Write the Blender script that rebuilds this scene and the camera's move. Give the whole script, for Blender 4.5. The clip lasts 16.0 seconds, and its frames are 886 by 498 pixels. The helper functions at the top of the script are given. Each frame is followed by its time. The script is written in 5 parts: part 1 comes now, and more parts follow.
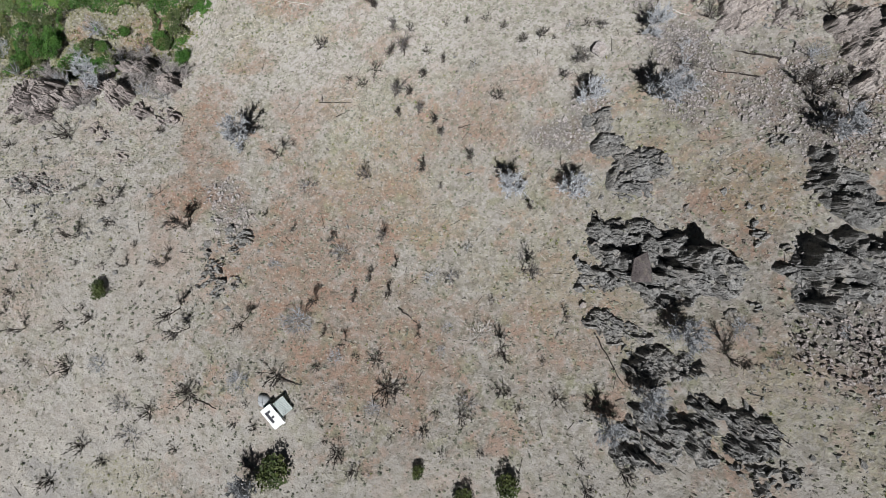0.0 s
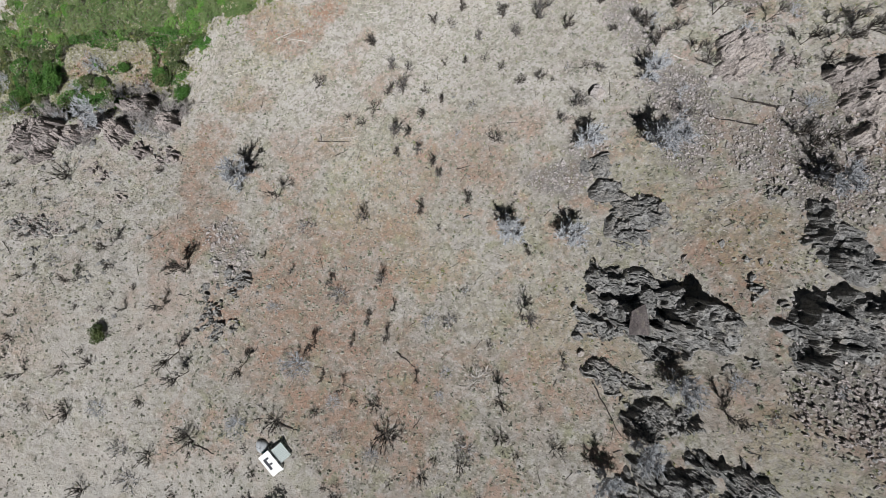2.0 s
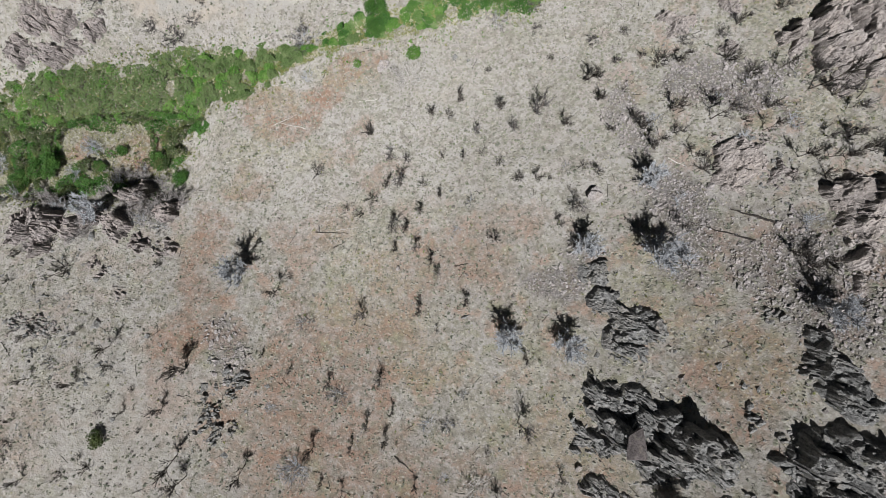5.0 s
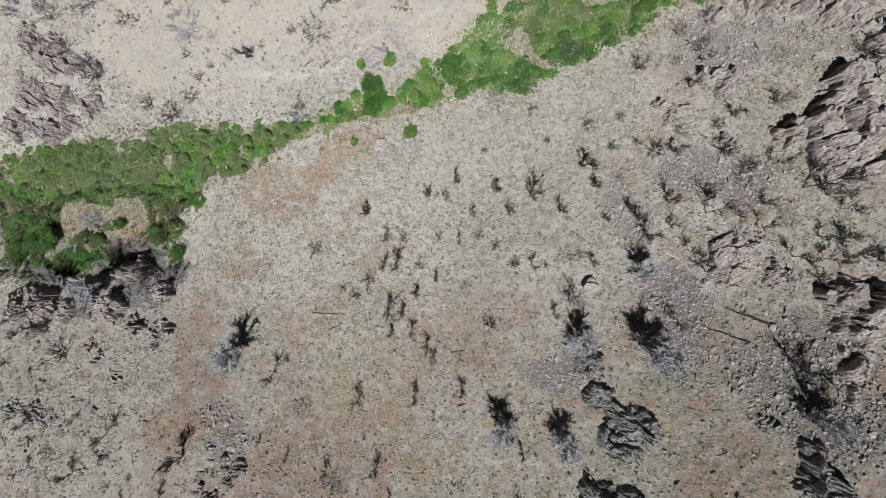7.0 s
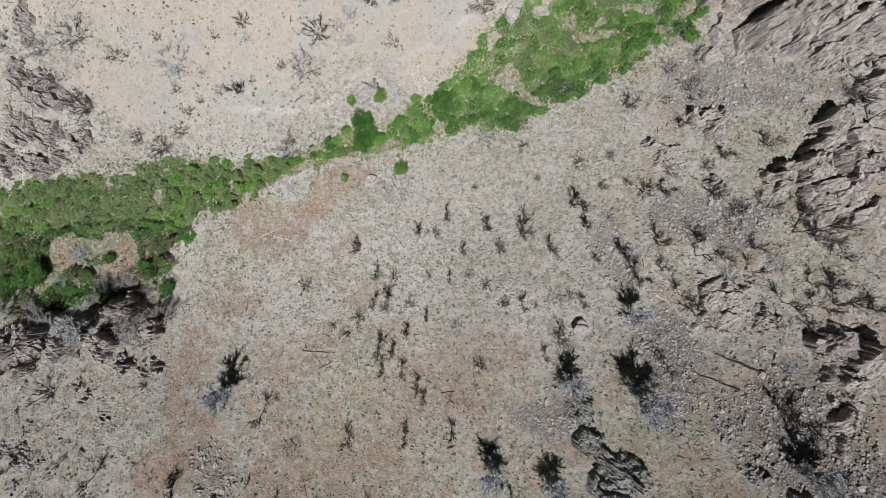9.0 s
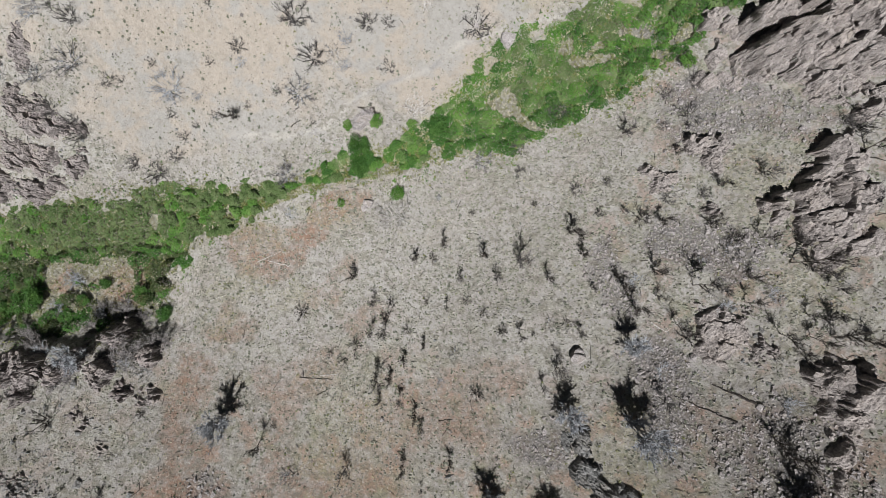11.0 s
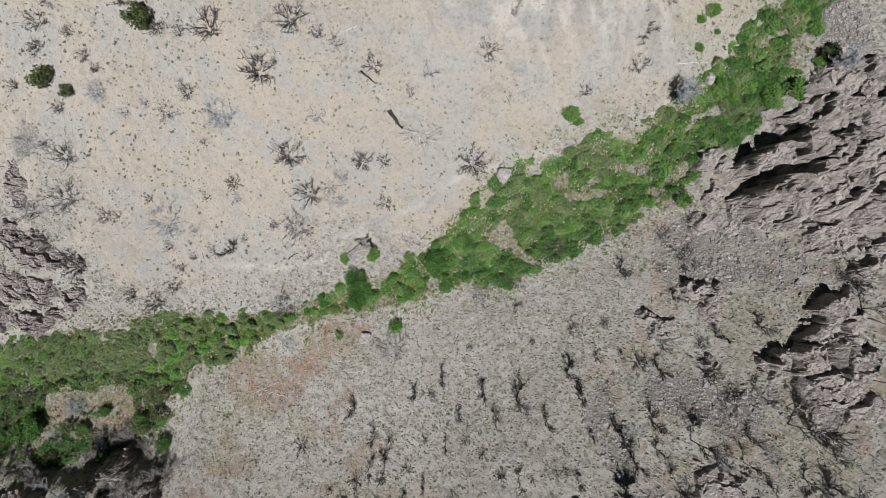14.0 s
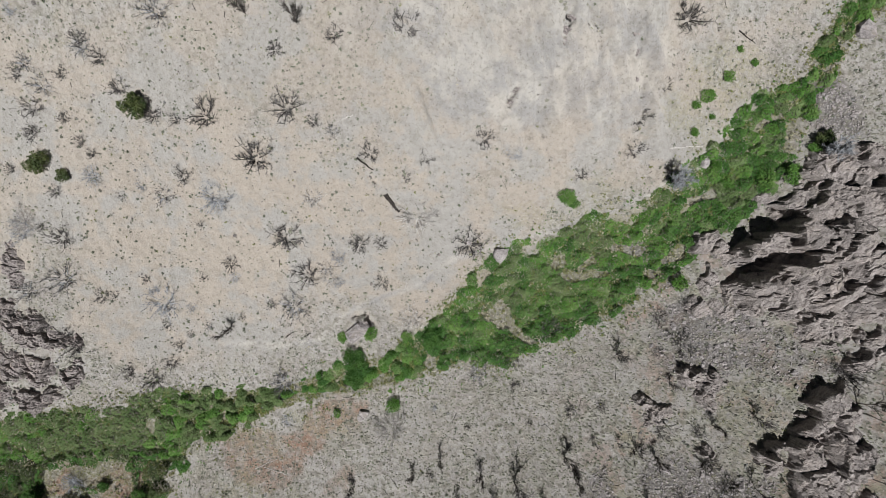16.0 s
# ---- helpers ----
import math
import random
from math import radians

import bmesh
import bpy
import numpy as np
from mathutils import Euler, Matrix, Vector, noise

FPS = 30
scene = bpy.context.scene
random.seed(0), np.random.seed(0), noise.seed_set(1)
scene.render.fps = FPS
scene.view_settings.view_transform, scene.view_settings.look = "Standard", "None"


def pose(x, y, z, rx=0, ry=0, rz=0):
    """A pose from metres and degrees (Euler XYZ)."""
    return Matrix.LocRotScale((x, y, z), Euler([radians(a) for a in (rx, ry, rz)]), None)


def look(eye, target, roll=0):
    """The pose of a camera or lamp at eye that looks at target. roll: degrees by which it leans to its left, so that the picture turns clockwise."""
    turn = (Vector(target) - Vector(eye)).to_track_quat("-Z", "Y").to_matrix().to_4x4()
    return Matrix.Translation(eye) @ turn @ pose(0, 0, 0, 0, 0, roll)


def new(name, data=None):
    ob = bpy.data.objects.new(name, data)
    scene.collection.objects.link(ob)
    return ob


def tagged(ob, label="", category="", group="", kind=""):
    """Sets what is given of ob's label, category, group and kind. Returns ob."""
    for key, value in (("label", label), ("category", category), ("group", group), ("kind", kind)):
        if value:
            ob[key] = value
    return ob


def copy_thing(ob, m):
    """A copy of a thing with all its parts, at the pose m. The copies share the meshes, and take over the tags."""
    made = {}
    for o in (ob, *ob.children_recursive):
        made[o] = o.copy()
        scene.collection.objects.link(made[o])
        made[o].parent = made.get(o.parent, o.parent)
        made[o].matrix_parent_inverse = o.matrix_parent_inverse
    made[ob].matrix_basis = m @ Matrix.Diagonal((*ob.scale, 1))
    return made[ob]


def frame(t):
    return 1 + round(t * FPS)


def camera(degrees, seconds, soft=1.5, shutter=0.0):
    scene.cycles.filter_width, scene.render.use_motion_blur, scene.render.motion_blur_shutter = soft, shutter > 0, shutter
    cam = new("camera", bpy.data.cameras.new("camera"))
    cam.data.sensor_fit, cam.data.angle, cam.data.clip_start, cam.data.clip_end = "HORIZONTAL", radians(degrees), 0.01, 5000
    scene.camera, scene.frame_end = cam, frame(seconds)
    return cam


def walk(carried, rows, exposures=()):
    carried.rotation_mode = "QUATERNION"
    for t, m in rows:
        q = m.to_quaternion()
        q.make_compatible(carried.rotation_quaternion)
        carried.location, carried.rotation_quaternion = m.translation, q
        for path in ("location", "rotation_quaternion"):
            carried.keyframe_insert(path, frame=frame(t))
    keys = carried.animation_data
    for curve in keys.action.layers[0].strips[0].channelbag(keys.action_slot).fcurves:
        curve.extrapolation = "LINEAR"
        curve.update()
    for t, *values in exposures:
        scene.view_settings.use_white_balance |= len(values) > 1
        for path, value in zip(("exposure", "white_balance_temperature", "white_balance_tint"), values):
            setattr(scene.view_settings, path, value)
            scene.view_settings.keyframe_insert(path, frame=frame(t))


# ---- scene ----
cam = camera(73.0, 16.0, soft=0.5)
# seconds, eye (metres), turn about x, y and z (degrees) of a camera that hangs and looks straight down
ROWS = [
    (0, -0.000, 0.000, 106.000, -0.033, 0.001, -0.001),
    (0.5, 0.057, 2.526, 106.032, 0.014, 0.020, 0.006),
    (1, 0.144, 5.152, 106.168, 0.065, 0.044, 0.017),
    (1.5, 0.354, 6.634, 106.106, 0.103, 0.078, -0.001),
    (2, 0.568, 7.962, 106.056, 0.119, 0.121, -0.026),
    (2.5, 0.748, 9.400, 105.993, 0.109, 0.160, -0.036),
    (3, 0.842, 11.890, 105.955, 0.105, 0.183, -0.055),
    (3.5, 0.887, 15.247, 105.970, 0.112, 0.198, -0.083),
    (4, 0.941, 19.486, 106.031, 0.126, 0.208, -0.115),
    (6.5, 1.590, 39.734, 106.371, 0.282, 0.124, -0.189),
    (7, 1.731, 44.315, 106.486, 0.375, 0.093, -0.171),
    (7.5, 1.972, 47.517, 106.484, 0.465, 0.055, -0.140),
    (8, 2.452, 49.947, 106.445, 0.536, 0.002, -0.120),
    (8.5, 2.932, 51.393, 106.260, 0.589, -0.054, -0.144),
    (9, 3.339, 51.848, 106.106, 0.617, -0.110, -0.207),
    (11.5, 4.181, 61.360, 105.869, 0.386, -0.100, -0.576),
    (12, 4.386, 65.784, 105.857, 0.394, -0.047, -0.672),
    (12.5, 4.608, 70.613, 105.849, 0.428, -0.001, -0.777),
    (13, 4.830, 75.714, 105.919, 0.472, 0.032, -0.889),
    (13.5, 5.020, 81.132, 106.040, 0.526, 0.025, -1.022),
    (14, 5.155, 86.698, 106.185, 0.585, -0.021, -1.157),
    (14.5, 5.248, 92.400, 106.372, 0.635, -0.076, -1.264),
    (15, 5.335, 97.291, 106.533, 0.653, -0.118, -1.348),
    (15.5, 5.529, 101.117, 106.627, 0.636, -0.149, -1.439),
    (16, 5.824, 104.000, 106.750, 0.600, -0.180, -1.522),
]
walk(cam, [(t, pose(x, y, z, rx, ry, rz)) for t, x, y, z, rx, ry, rz in ROWS],
     exposures=[(0.0, -0.08), (4.0, -0.03), (8.0, -0.02), (11.0, -0.06), (14.0, -0.13), (16.0, -0.22)])

# ---- sky and sun ----
SUN_HEIGHT, SUN_TURN = 69.0, 180.5     # degrees above the ground; clockwise from +y
world = bpy.data.worlds.new("sky")
scene.world = world
world.use_nodes = True
wn = world.node_tree.nodes
sky = wn.new("ShaderNodeTexSky")
sky.sky_type, sky.sun_disc = "NISHITA", False
sky.sun_elevation, sky.sun_rotation = radians(SUN_HEIGHT), radians(SUN_TURN)
sky.altitude, sky.dust_density = 1500, 0.6
wn["Background"].inputs["Strength"].default_value = 0.005
world.node_tree.links.new(sky.outputs[0], wn["Background"].inputs["Color"])
sun = new("sun", bpy.data.lights.new("sun", "SUN"))
sun.data.energy, sun.data.angle, sun.data.color = 5.0, radians(0.53), (1.0, 0.995, 1.0)
_a, _e = radians(SUN_TURN), radians(SUN_HEIGHT)
sun.matrix_world = look((math.sin(_a) * math.cos(_e) * 300, math.cos(_a) * math.cos(_e) * 300, math.sin(_e) * 300), (0, 0, 0))


# ---- materials ----
class Mat:
    """A node material with a few short words for its nodes."""

    def __init__(self, name, rough=0.9, spec=0.25, metal=0.0):
        self.m = bpy.data.materials.new(name)
        self.m.use_nodes = True
        self.t = self.m.node_tree
        self.b = self.t.nodes["Principled BSDF"]
        self.b.inputs["Roughness"].default_value = rough
        self.b.inputs["Specular IOR Level"].default_value = spec
        self.b.inputs["Diffuse Roughness"].default_value = 1.0 if rough > 0.8 else 0.3
        self.b.inputs["Metallic"].default_value = metal
        self.geo = self.node("ShaderNodeNewGeometry")

    def node(self, kind, **settings):
        n = self.t.nodes.new(kind)
        for k, v in settings.items():
            setattr(n, k, v)
        return n

    def put(self, socket, value):
        if hasattr(value, "is_output"):
            self.t.links.new(value, socket)
        else:
            socket.default_value = (*value, 1) if isinstance(value, tuple) and len(value) == 3 and socket.type == "RGBA" else value

    def noise(self, scale, detail=4.0, rough=0.55, squash=None, where=None):
        n = self.node("ShaderNodeTexNoise")
        src = where or self.geo.outputs["Position"]
        if squash:
            v = self.node("ShaderNodeMapping", vector_type="TEXTURE")
            self.put(v.inputs["Vector"], src)
            v.inputs["Rotation"].default_value = (0, 0, radians(squash[1]))
            v.inputs["Scale"].default_value = (1 / squash[0], 1, 1)
            src = v.outputs[0]
        self.put(n.inputs["Vector"], src)
        n.inputs["Scale"].default_value, n.inputs["Detail"].default_value, n.inputs["Roughness"].default_value = scale, detail, rough
        return n.outputs["Fac"]

    def cells(self, scale, feature="F1"):
        n = self.node("ShaderNodeTexVoronoi", feature=feature)
        self.put(n.inputs["Vector"], self.geo.outputs["Position"])
        n.inputs["Scale"].default_value = scale
        return n

    def band(self, value, low, high, a=0.0, b=1.0):
        n = self.node("ShaderNodeMapRange", interpolation_type="SMOOTHSTEP")
        for k, v in (("Value", value), ("From Min", low), ("From Max", high), ("To Min", a), ("To Max", b)):
            self.put(n.inputs[k], v)
        return n.outputs["Result"]

    def mix(self, fac, a, b, how="MIX"):
        n = self.node("ShaderNodeMix", data_type="RGBA", blend_type=how)
        self.put(n.inputs["Factor"], fac)
        self.put(n.inputs[6], a)
        self.put(n.inputs[7], b)
        return n.outputs[2]

    def sums(self, how, a, b):
        n = self.node("ShaderNodeMath", operation=how)
        self.put(n.inputs[0], a)
        self.put(n.inputs[1], b)
        return n.outputs[0]

    def zone(self, name):
        a = self.node("ShaderNodeAttribute", attribute_name=name)
        s = self.node("ShaderNodeSeparateColor")
        self.put(s.inputs[0], a.outputs["Color"])
        return s.outputs

    def any_piece(self):
        return self.node("ShaderNodeObjectInfo").outputs["Random"]

    def island(self):
        return self.geo.outputs["Random Per Island"]

    def colour(self, c):
        self.put(self.b.inputs["Base Color"], c)
        return self

    def bump(self, height, depth, strength=1.0):
        n = self.node("ShaderNodeBump")
        n.inputs["Strength"].default_value, n.inputs["Distance"].default_value = strength, depth
        self.put(n.inputs["Height"], height)
        self.put(self.b.inputs["Normal"], n.outputs[0])
        return self


def ground_material():
    m = Mat("dry_slope", 0.95, 0.15)
    za, zb, zc = m.zone("zone_a"), m.zone("zone_b"), m.zone("zone_c")
    big, mid, fine, grit, dust = m.noise(0.07, 5), m.noise(0.32, 6, 0.65), m.noise(1.5, 5, 0.7), m.noise(4.5, 4, 0.75), m.noise(10.0, 2, 0.6)
    patch = m.noise(0.17, 6, 0.68)
    c = m.mix(m.band(big, 0.35, 0.65), (0.37, 0.35, 0.328), (0.43, 0.411, 0.39))
    c = m.mix(m.band(mid, 0.45, 0.62, 0, 0.55), c, (0.345, 0.34, 0.285))                                  # dry grass
    c = m.mix(m.sums("MULTIPLY", m.band(m.noise(0.55, 6, 0.7), 0.40, 0.60), m.sums("MULTIPLY", zc[0], 0.5)), c, (0.27, 0.247, 0.208))     # charred litter lower down the slope
    c = m.mix(m.sums("MULTIPLY", m.band(patch, 0.49, 0.62), m.sums("ADD", m.sums("MULTIPLY", zc[1], 0.72), 0.1)), c, (0.36, 0.255, 0.20))                                # reddish earth here and there
    c = m.mix(m.sums("MULTIPLY", m.band(m.noise(0.2, 6, 0.72), 0.52, 0.64), m.sums("ADD", m.sums("MULTIPLY", zc[1], 0.55), 0.2)), c, (0.29, 0.295, 0.19))                      # greener herbs
    c = m.mix(m.sums("MULTIPLY", zb[1], m.band(fine, 0.36, 0.58, 0.15, 0.95)), c, (0.19, 0.19, 0.105))         # damp floor
    c = m.mix(m.sums("MULTIPLY", za[0], m.band(m.sums("ADD", m.sums("MULTIPLY", mid, 0.6), m.sums("MULTIPLY", fine, 0.4)), 0.38, 0.6, 0.1, 1.0)), c, (0.305, 0.198, 0.146))      # rust soil
    c = m.mix(m.sums("MULTIPLY", za[1], m.band(fine, 0.25, 0.6, 0.55, 1.0)), c, m.mix(m.sums("MULTIPLY", m.band(m.noise(0.09, 6, 0.66), 0.42, 0.55), m.sums("SUBTRACT", 1.0, m.sums("MULTIPLY", zc[2], 0.8))), (0.41, 0.394, 0.37), (0.452, 0.401, 0.345)))   # pale sand
    c = m.mix(m.sums("MULTIPLY", za[2], m.band(fine, 0.38, 0.62, 0.0, 0.7)), c, (0.335, 0.318, 0.205))       # straw and low herbs
    pebbles = m.cells(2.4)
    c = m.mix(m.sums("MULTIPLY", zb[0], 0.8), c, m.mix(m.band(pebbles.outputs["Distance"], 0.15, 0.6), (0.33, 0.31, 0.31), (0.13, 0.12, 0.12)))   # scree
    c = m.mix(m.sums("MULTIPLY", zb[2], 0.8), c, m.mix(m.band(m.noise(0.16, 5, 0.6), 0.40, 0.60), m.mix(fine, (0.30, 0.295, 0.29), (0.39, 0.38, 0.375)), (0.53, 0.505, 0.465)))    # bare tracks and blown sand
    c = m.mix(m.sums("MULTIPLY", m.band(m.noise(0.8, 4, 0.6), 0.49, 0.60, 0.0, 0.55), m.sums("SUBTRACT", 1.0, m.sums("MULTIPLY", za[1], 0.75))), c, (0.20, 0.185, 0.150))     # trodden litter
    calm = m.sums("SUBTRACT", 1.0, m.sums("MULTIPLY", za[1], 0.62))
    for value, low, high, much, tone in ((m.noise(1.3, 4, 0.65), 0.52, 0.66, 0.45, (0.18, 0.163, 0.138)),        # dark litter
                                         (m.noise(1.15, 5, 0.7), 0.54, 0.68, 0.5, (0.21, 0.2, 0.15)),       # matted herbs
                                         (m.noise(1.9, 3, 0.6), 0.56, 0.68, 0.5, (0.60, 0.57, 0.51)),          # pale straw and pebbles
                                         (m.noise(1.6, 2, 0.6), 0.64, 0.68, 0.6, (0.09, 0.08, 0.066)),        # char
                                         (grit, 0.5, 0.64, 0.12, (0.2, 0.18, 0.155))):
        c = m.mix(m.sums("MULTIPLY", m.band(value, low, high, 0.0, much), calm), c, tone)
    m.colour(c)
    h = m.sums("ADD", m.sums("MULTIPLY", m.noise(1.5, 4, 0.65), 1.0), m.sums("ADD", m.sums("MULTIPLY", fine, 0.5), m.sums("MULTIPLY", grit, 0.35)))
    humps = m.sums("ADD", m.band(m.noise(0.95, 2, 0.5), 0.54, 0.66), m.band(m.noise(1.7, 2, 0.5), 0.58, 0.68, 0.0, 0.7))
    h = m.sums("ADD", h, m.sums("MULTIPLY", humps, m.sums("SUBTRACT", m.band(mid, 0.36, 0.6, 0.1, 0.6), m.sums("MAXIMUM", m.sums("MULTIPLY", za[1], 0.4), m.sums("MULTIPLY", zc[0], 0.25)))))                # small humps and clods
    h = m.sums("ADD", h, m.sums("MULTIPLY", m.sums("MULTIPLY", pebbles.outputs["Distance"], -0.8), zb[0]))
    return m.bump(h, 0.22, 1.0).m


def rock_material(name, dark, light, warm, streak=30, crack=0.8):
    m = Mat(name, 0.9, 0.25)
    big, fine, grain = m.noise(0.25, 4), m.noise(1.8, 6, 0.7), m.noise(8, 3, 0.75)
    bands = m.noise(1.6, 5, 0.65, squash=(0.22, streak))
    c = m.mix(m.band(fine, 0.35, 0.65), dark, light)
    c = m.mix(m.band(big, 0.45, 0.65, 0, 0.6), c, warm)
    c = m.mix(m.band(bands, 0.48, 0.57, 0, 0.45), c, tuple(v * 0.45 for v in dark))
    c = m.mix(m.band(grain, 0.52, 0.68, 0, 0.7), c, tuple(min(1, v * 1.5) for v in light))
    c = m.mix(m.band(m.noise(5, 3, 0.7), 0.55, 0.63, 0, 0.8), c, tuple(v * 0.28 for v in dark))
    c = m.mix(m.band(m.noise(0.9, 4), 0.60, 0.70, 0, 0.45), c, (0.22, 0.22, 0.15))            # lichen
    wavy = m.node("ShaderNodeMapping", vector_type="TEXTURE")
    m.put(wavy.inputs["Vector"], m.mix(0.35, m.geo.outputs["Position"], m.node("ShaderNodeTexNoise").outputs["Color"], "ADD"))
    wavy.inputs["Rotation"].default_value, wavy.inputs["Scale"].default_value = (0.3, 0.2, radians(streak)), (2.6, 1.0, 1.2)
    lines = []
    for scale in (0.75, 2.3):
        v = m.node("ShaderNodeTexVoronoi", feature="DISTANCE_TO_EDGE")
        m.put(v.inputs["Vector"], wavy.outputs[0])
        v.inputs["Scale"].default_value = scale
        lines.append(m.band(v.outputs["Distance"], 0.0, 0.035 if scale < 1 else 0.06))
    joint = m.sums("MULTIPLY", lines[0], m.sums("ADD", m.sums("MULTIPLY", lines[1], 0.55), 0.45))
    c = m.mix(m.sums("MULTIPLY", m.sums("SUBTRACT", 1.0, joint), crack), c, tuple(v * 0.22 for v in dark))
    up = m.node("ShaderNodeSeparateXYZ")
    m.put(up.inputs[0], m.geo.outputs["True Normal"])
    c = m.mix(m.sums("MULTIPLY", m.band(up.outputs[2], 0.93, 0.99), m.band(big, 0.45, 0.6, 0.0, 0.6)), c, (0.29, 0.255, 0.215))   # settled grit on flat ledges
    m.colour(c)
    h = m.sums("ADD", m.sums("MULTIPLY", fine, 0.6), m.sums("ADD", m.sums("MULTIPLY", bands, 0.35), m.sums("MULTIPLY", grain, 0.25)))
    return m.bump(m.sums("ADD", h, m.sums("MULTIPLY", joint, 0.6 * crack)), 0.6, 1.0).m


def wood_material(name, a, b, by="object"):
    m = Mat(name, 0.85, 0.2)
    c = m.mix(m.band(m.noise(3.0, 3), 0.35, 0.65), a, b)
    pick = m.any_piece()
    c = m.mix(m.sums("MULTIPLY", pick, 0.4), c, tuple(0.5 * v for v in a))
    m.colour(c)
    return m.m


def leaf_material(name, a, b, c3, rough=0.6):
    m = Mat(name, rough, 0.3)
    r = m.island()
    c = m.mix(r, a, b)
    c = m.mix(m.band(m.noise(0.35, 3), 0.42, 0.66), c, c3)
    m.colour(c)
    m.b.inputs["Subsurface Weight"].default_value = 0.0
    return m.m


def plain_material(name, a, b, rough=0.5, metal=0.0, scale=4.0, spec=0.4):
    m = Mat(name, rough, spec, metal)
    m.colour(m.mix(m.band(m.noise(scale, 4), 0.35, 0.7), a, b))
    return m.m


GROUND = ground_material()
LAVA = rock_material("dark_lava", (0.19, 0.19, 0.186), (0.35, 0.348, 0.34), (0.34, 0.32, 0.295), -32, 0.08)
PINK = rock_material("pink_tuff", (0.32, 0.287, 0.27), (0.495, 0.45, 0.428), (0.47, 0.412, 0.378), 36, 0.0)
PLUM = rock_material("plum_tuff", (0.27, 0.24, 0.232), (0.45, 0.405, 0.388), (0.41, 0.355, 0.33), -20, 0.08)
CHAR = wood_material("charred_wood", (0.03, 0.026, 0.024), (0.08, 0.068, 0.06))
BARK = wood_material("weathered_bark", (0.10, 0.082, 0.07), (0.2, 0.175, 0.155))
SMOKED = wood_material("smoked_twigs", (0.035, 0.031, 0.028), (0.09, 0.08, 0.073))
ASHEN = wood_material("ashen_wood", (0.45, 0.425, 0.395), (0.72, 0.69, 0.66))
HOARY = wood_material("hoary_twigs", (0.07, 0.064, 0.062), (0.21, 0.198, 0.192))
ASHBRUSH = wood_material("ash_brush", (0.27, 0.25, 0.245), (0.44, 0.41, 0.40))
SILVER = wood_material("silver_twigs", (0.31, 0.325, 0.35), (0.53, 0.55, 0.58))
JUNIPER = leaf_material("juniper_leaf", (0.035, 0.055, 0.02), (0.07, 0.10, 0.032), (0.10, 0.12, 0.04))
WILLOW = leaf_material("willow_leaf", (0.075, 0.128, 0.038), (0.12, 0.18, 0.062), (0.155, 0.208, 0.085))
LUSH = leaf_material("creek_leaf", (0.045, 0.128, 0.018), (0.112, 0.24, 0.042), (0.145, 0.255, 0.062))
DEEP = leaf_material("deep_green_leaf", (0.025, 0.082, 0.014), (0.06, 0.15, 0.026), (0.078, 0.168, 0.034))
MEADOW = leaf_material("meadow_leaf", (0.068, 0.145, 0.034), (0.132, 0.23, 0.06), (0.18, 0.255, 0.10))
SAGE = leaf_material("sage_leaf", (0.15, 0.165, 0.125), (0.235, 0.25, 0.20), (0.17, 0.19, 0.13), 0.9)
MOUND = leaf_material("matted_tuft", (0.25, 0.242, 0.20), (0.34, 0.328, 0.285), (0.25, 0.255, 0.195), 0.95)
GRAVEL = rock_material("pale_scree", (0.33, 0.305, 0.30), (0.50, 0.465, 0.455), (0.43, 0.38, 0.355), 0, 0.0)
STRAW_LEAF = leaf_material("straw_leaf", (0.36, 0.33, 0.24), (0.54, 0.50, 0.40), (0.40, 0.39, 0.25), 0.9)
HERB = leaf_material("herb_leaf", (0.15, 0.17, 0.055), (0.25, 0.25, 0.10), (0.19, 0.22, 0.08), 0.9)
STONE = rock_material("loose_stone", (0.22, 0.2, 0.19), (0.38, 0.35, 0.33), (0.34, 0.29, 0.25), 0, 0.2)


# ---- small tools ----
def hash2(i, j, seed):
    n = (i.astype(np.int64) * 374761393 + j.astype(np.int64) * 668265263 + seed * 1274126177) & 0x7FFFFFFF
    n = ((n ^ (n >> 13)) * 1103515245) & 0x7FFFFFFF
    n = ((n ^ (n >> 15)) * 668265263) & 0x7FFFFFFF
    return ((n ^ (n >> 12)) & 0xFFFFF) / 0xFFFFF


def vnoise(x, y, size, seed):
    """Smooth noise from 0 to 1 with lumps of that size in metres."""
    u, v = x / size, y / size
    i, j = np.floor(u), np.floor(v)
    a, b = u - i, v - j
    a, b = a * a * (3 - 2 * a), b * b * (3 - 2 * b)
    return (hash2(i, j, seed) * (1 - a) + hash2(i + 1, j, seed) * a) * (1 - b) + (hash2(i, j + 1, seed) * (1 - a) + hash2(i + 1, j + 1, seed) * a) * b


def fractal(x, y, size, seed, octaves=4):
    total, weight = 0, 0
    for k in range(octaves):
        w = 0.5 ** k
        total, weight = total + w * vnoise(x, y, size * 0.5 ** k, seed + k), weight + w
    return total / weight


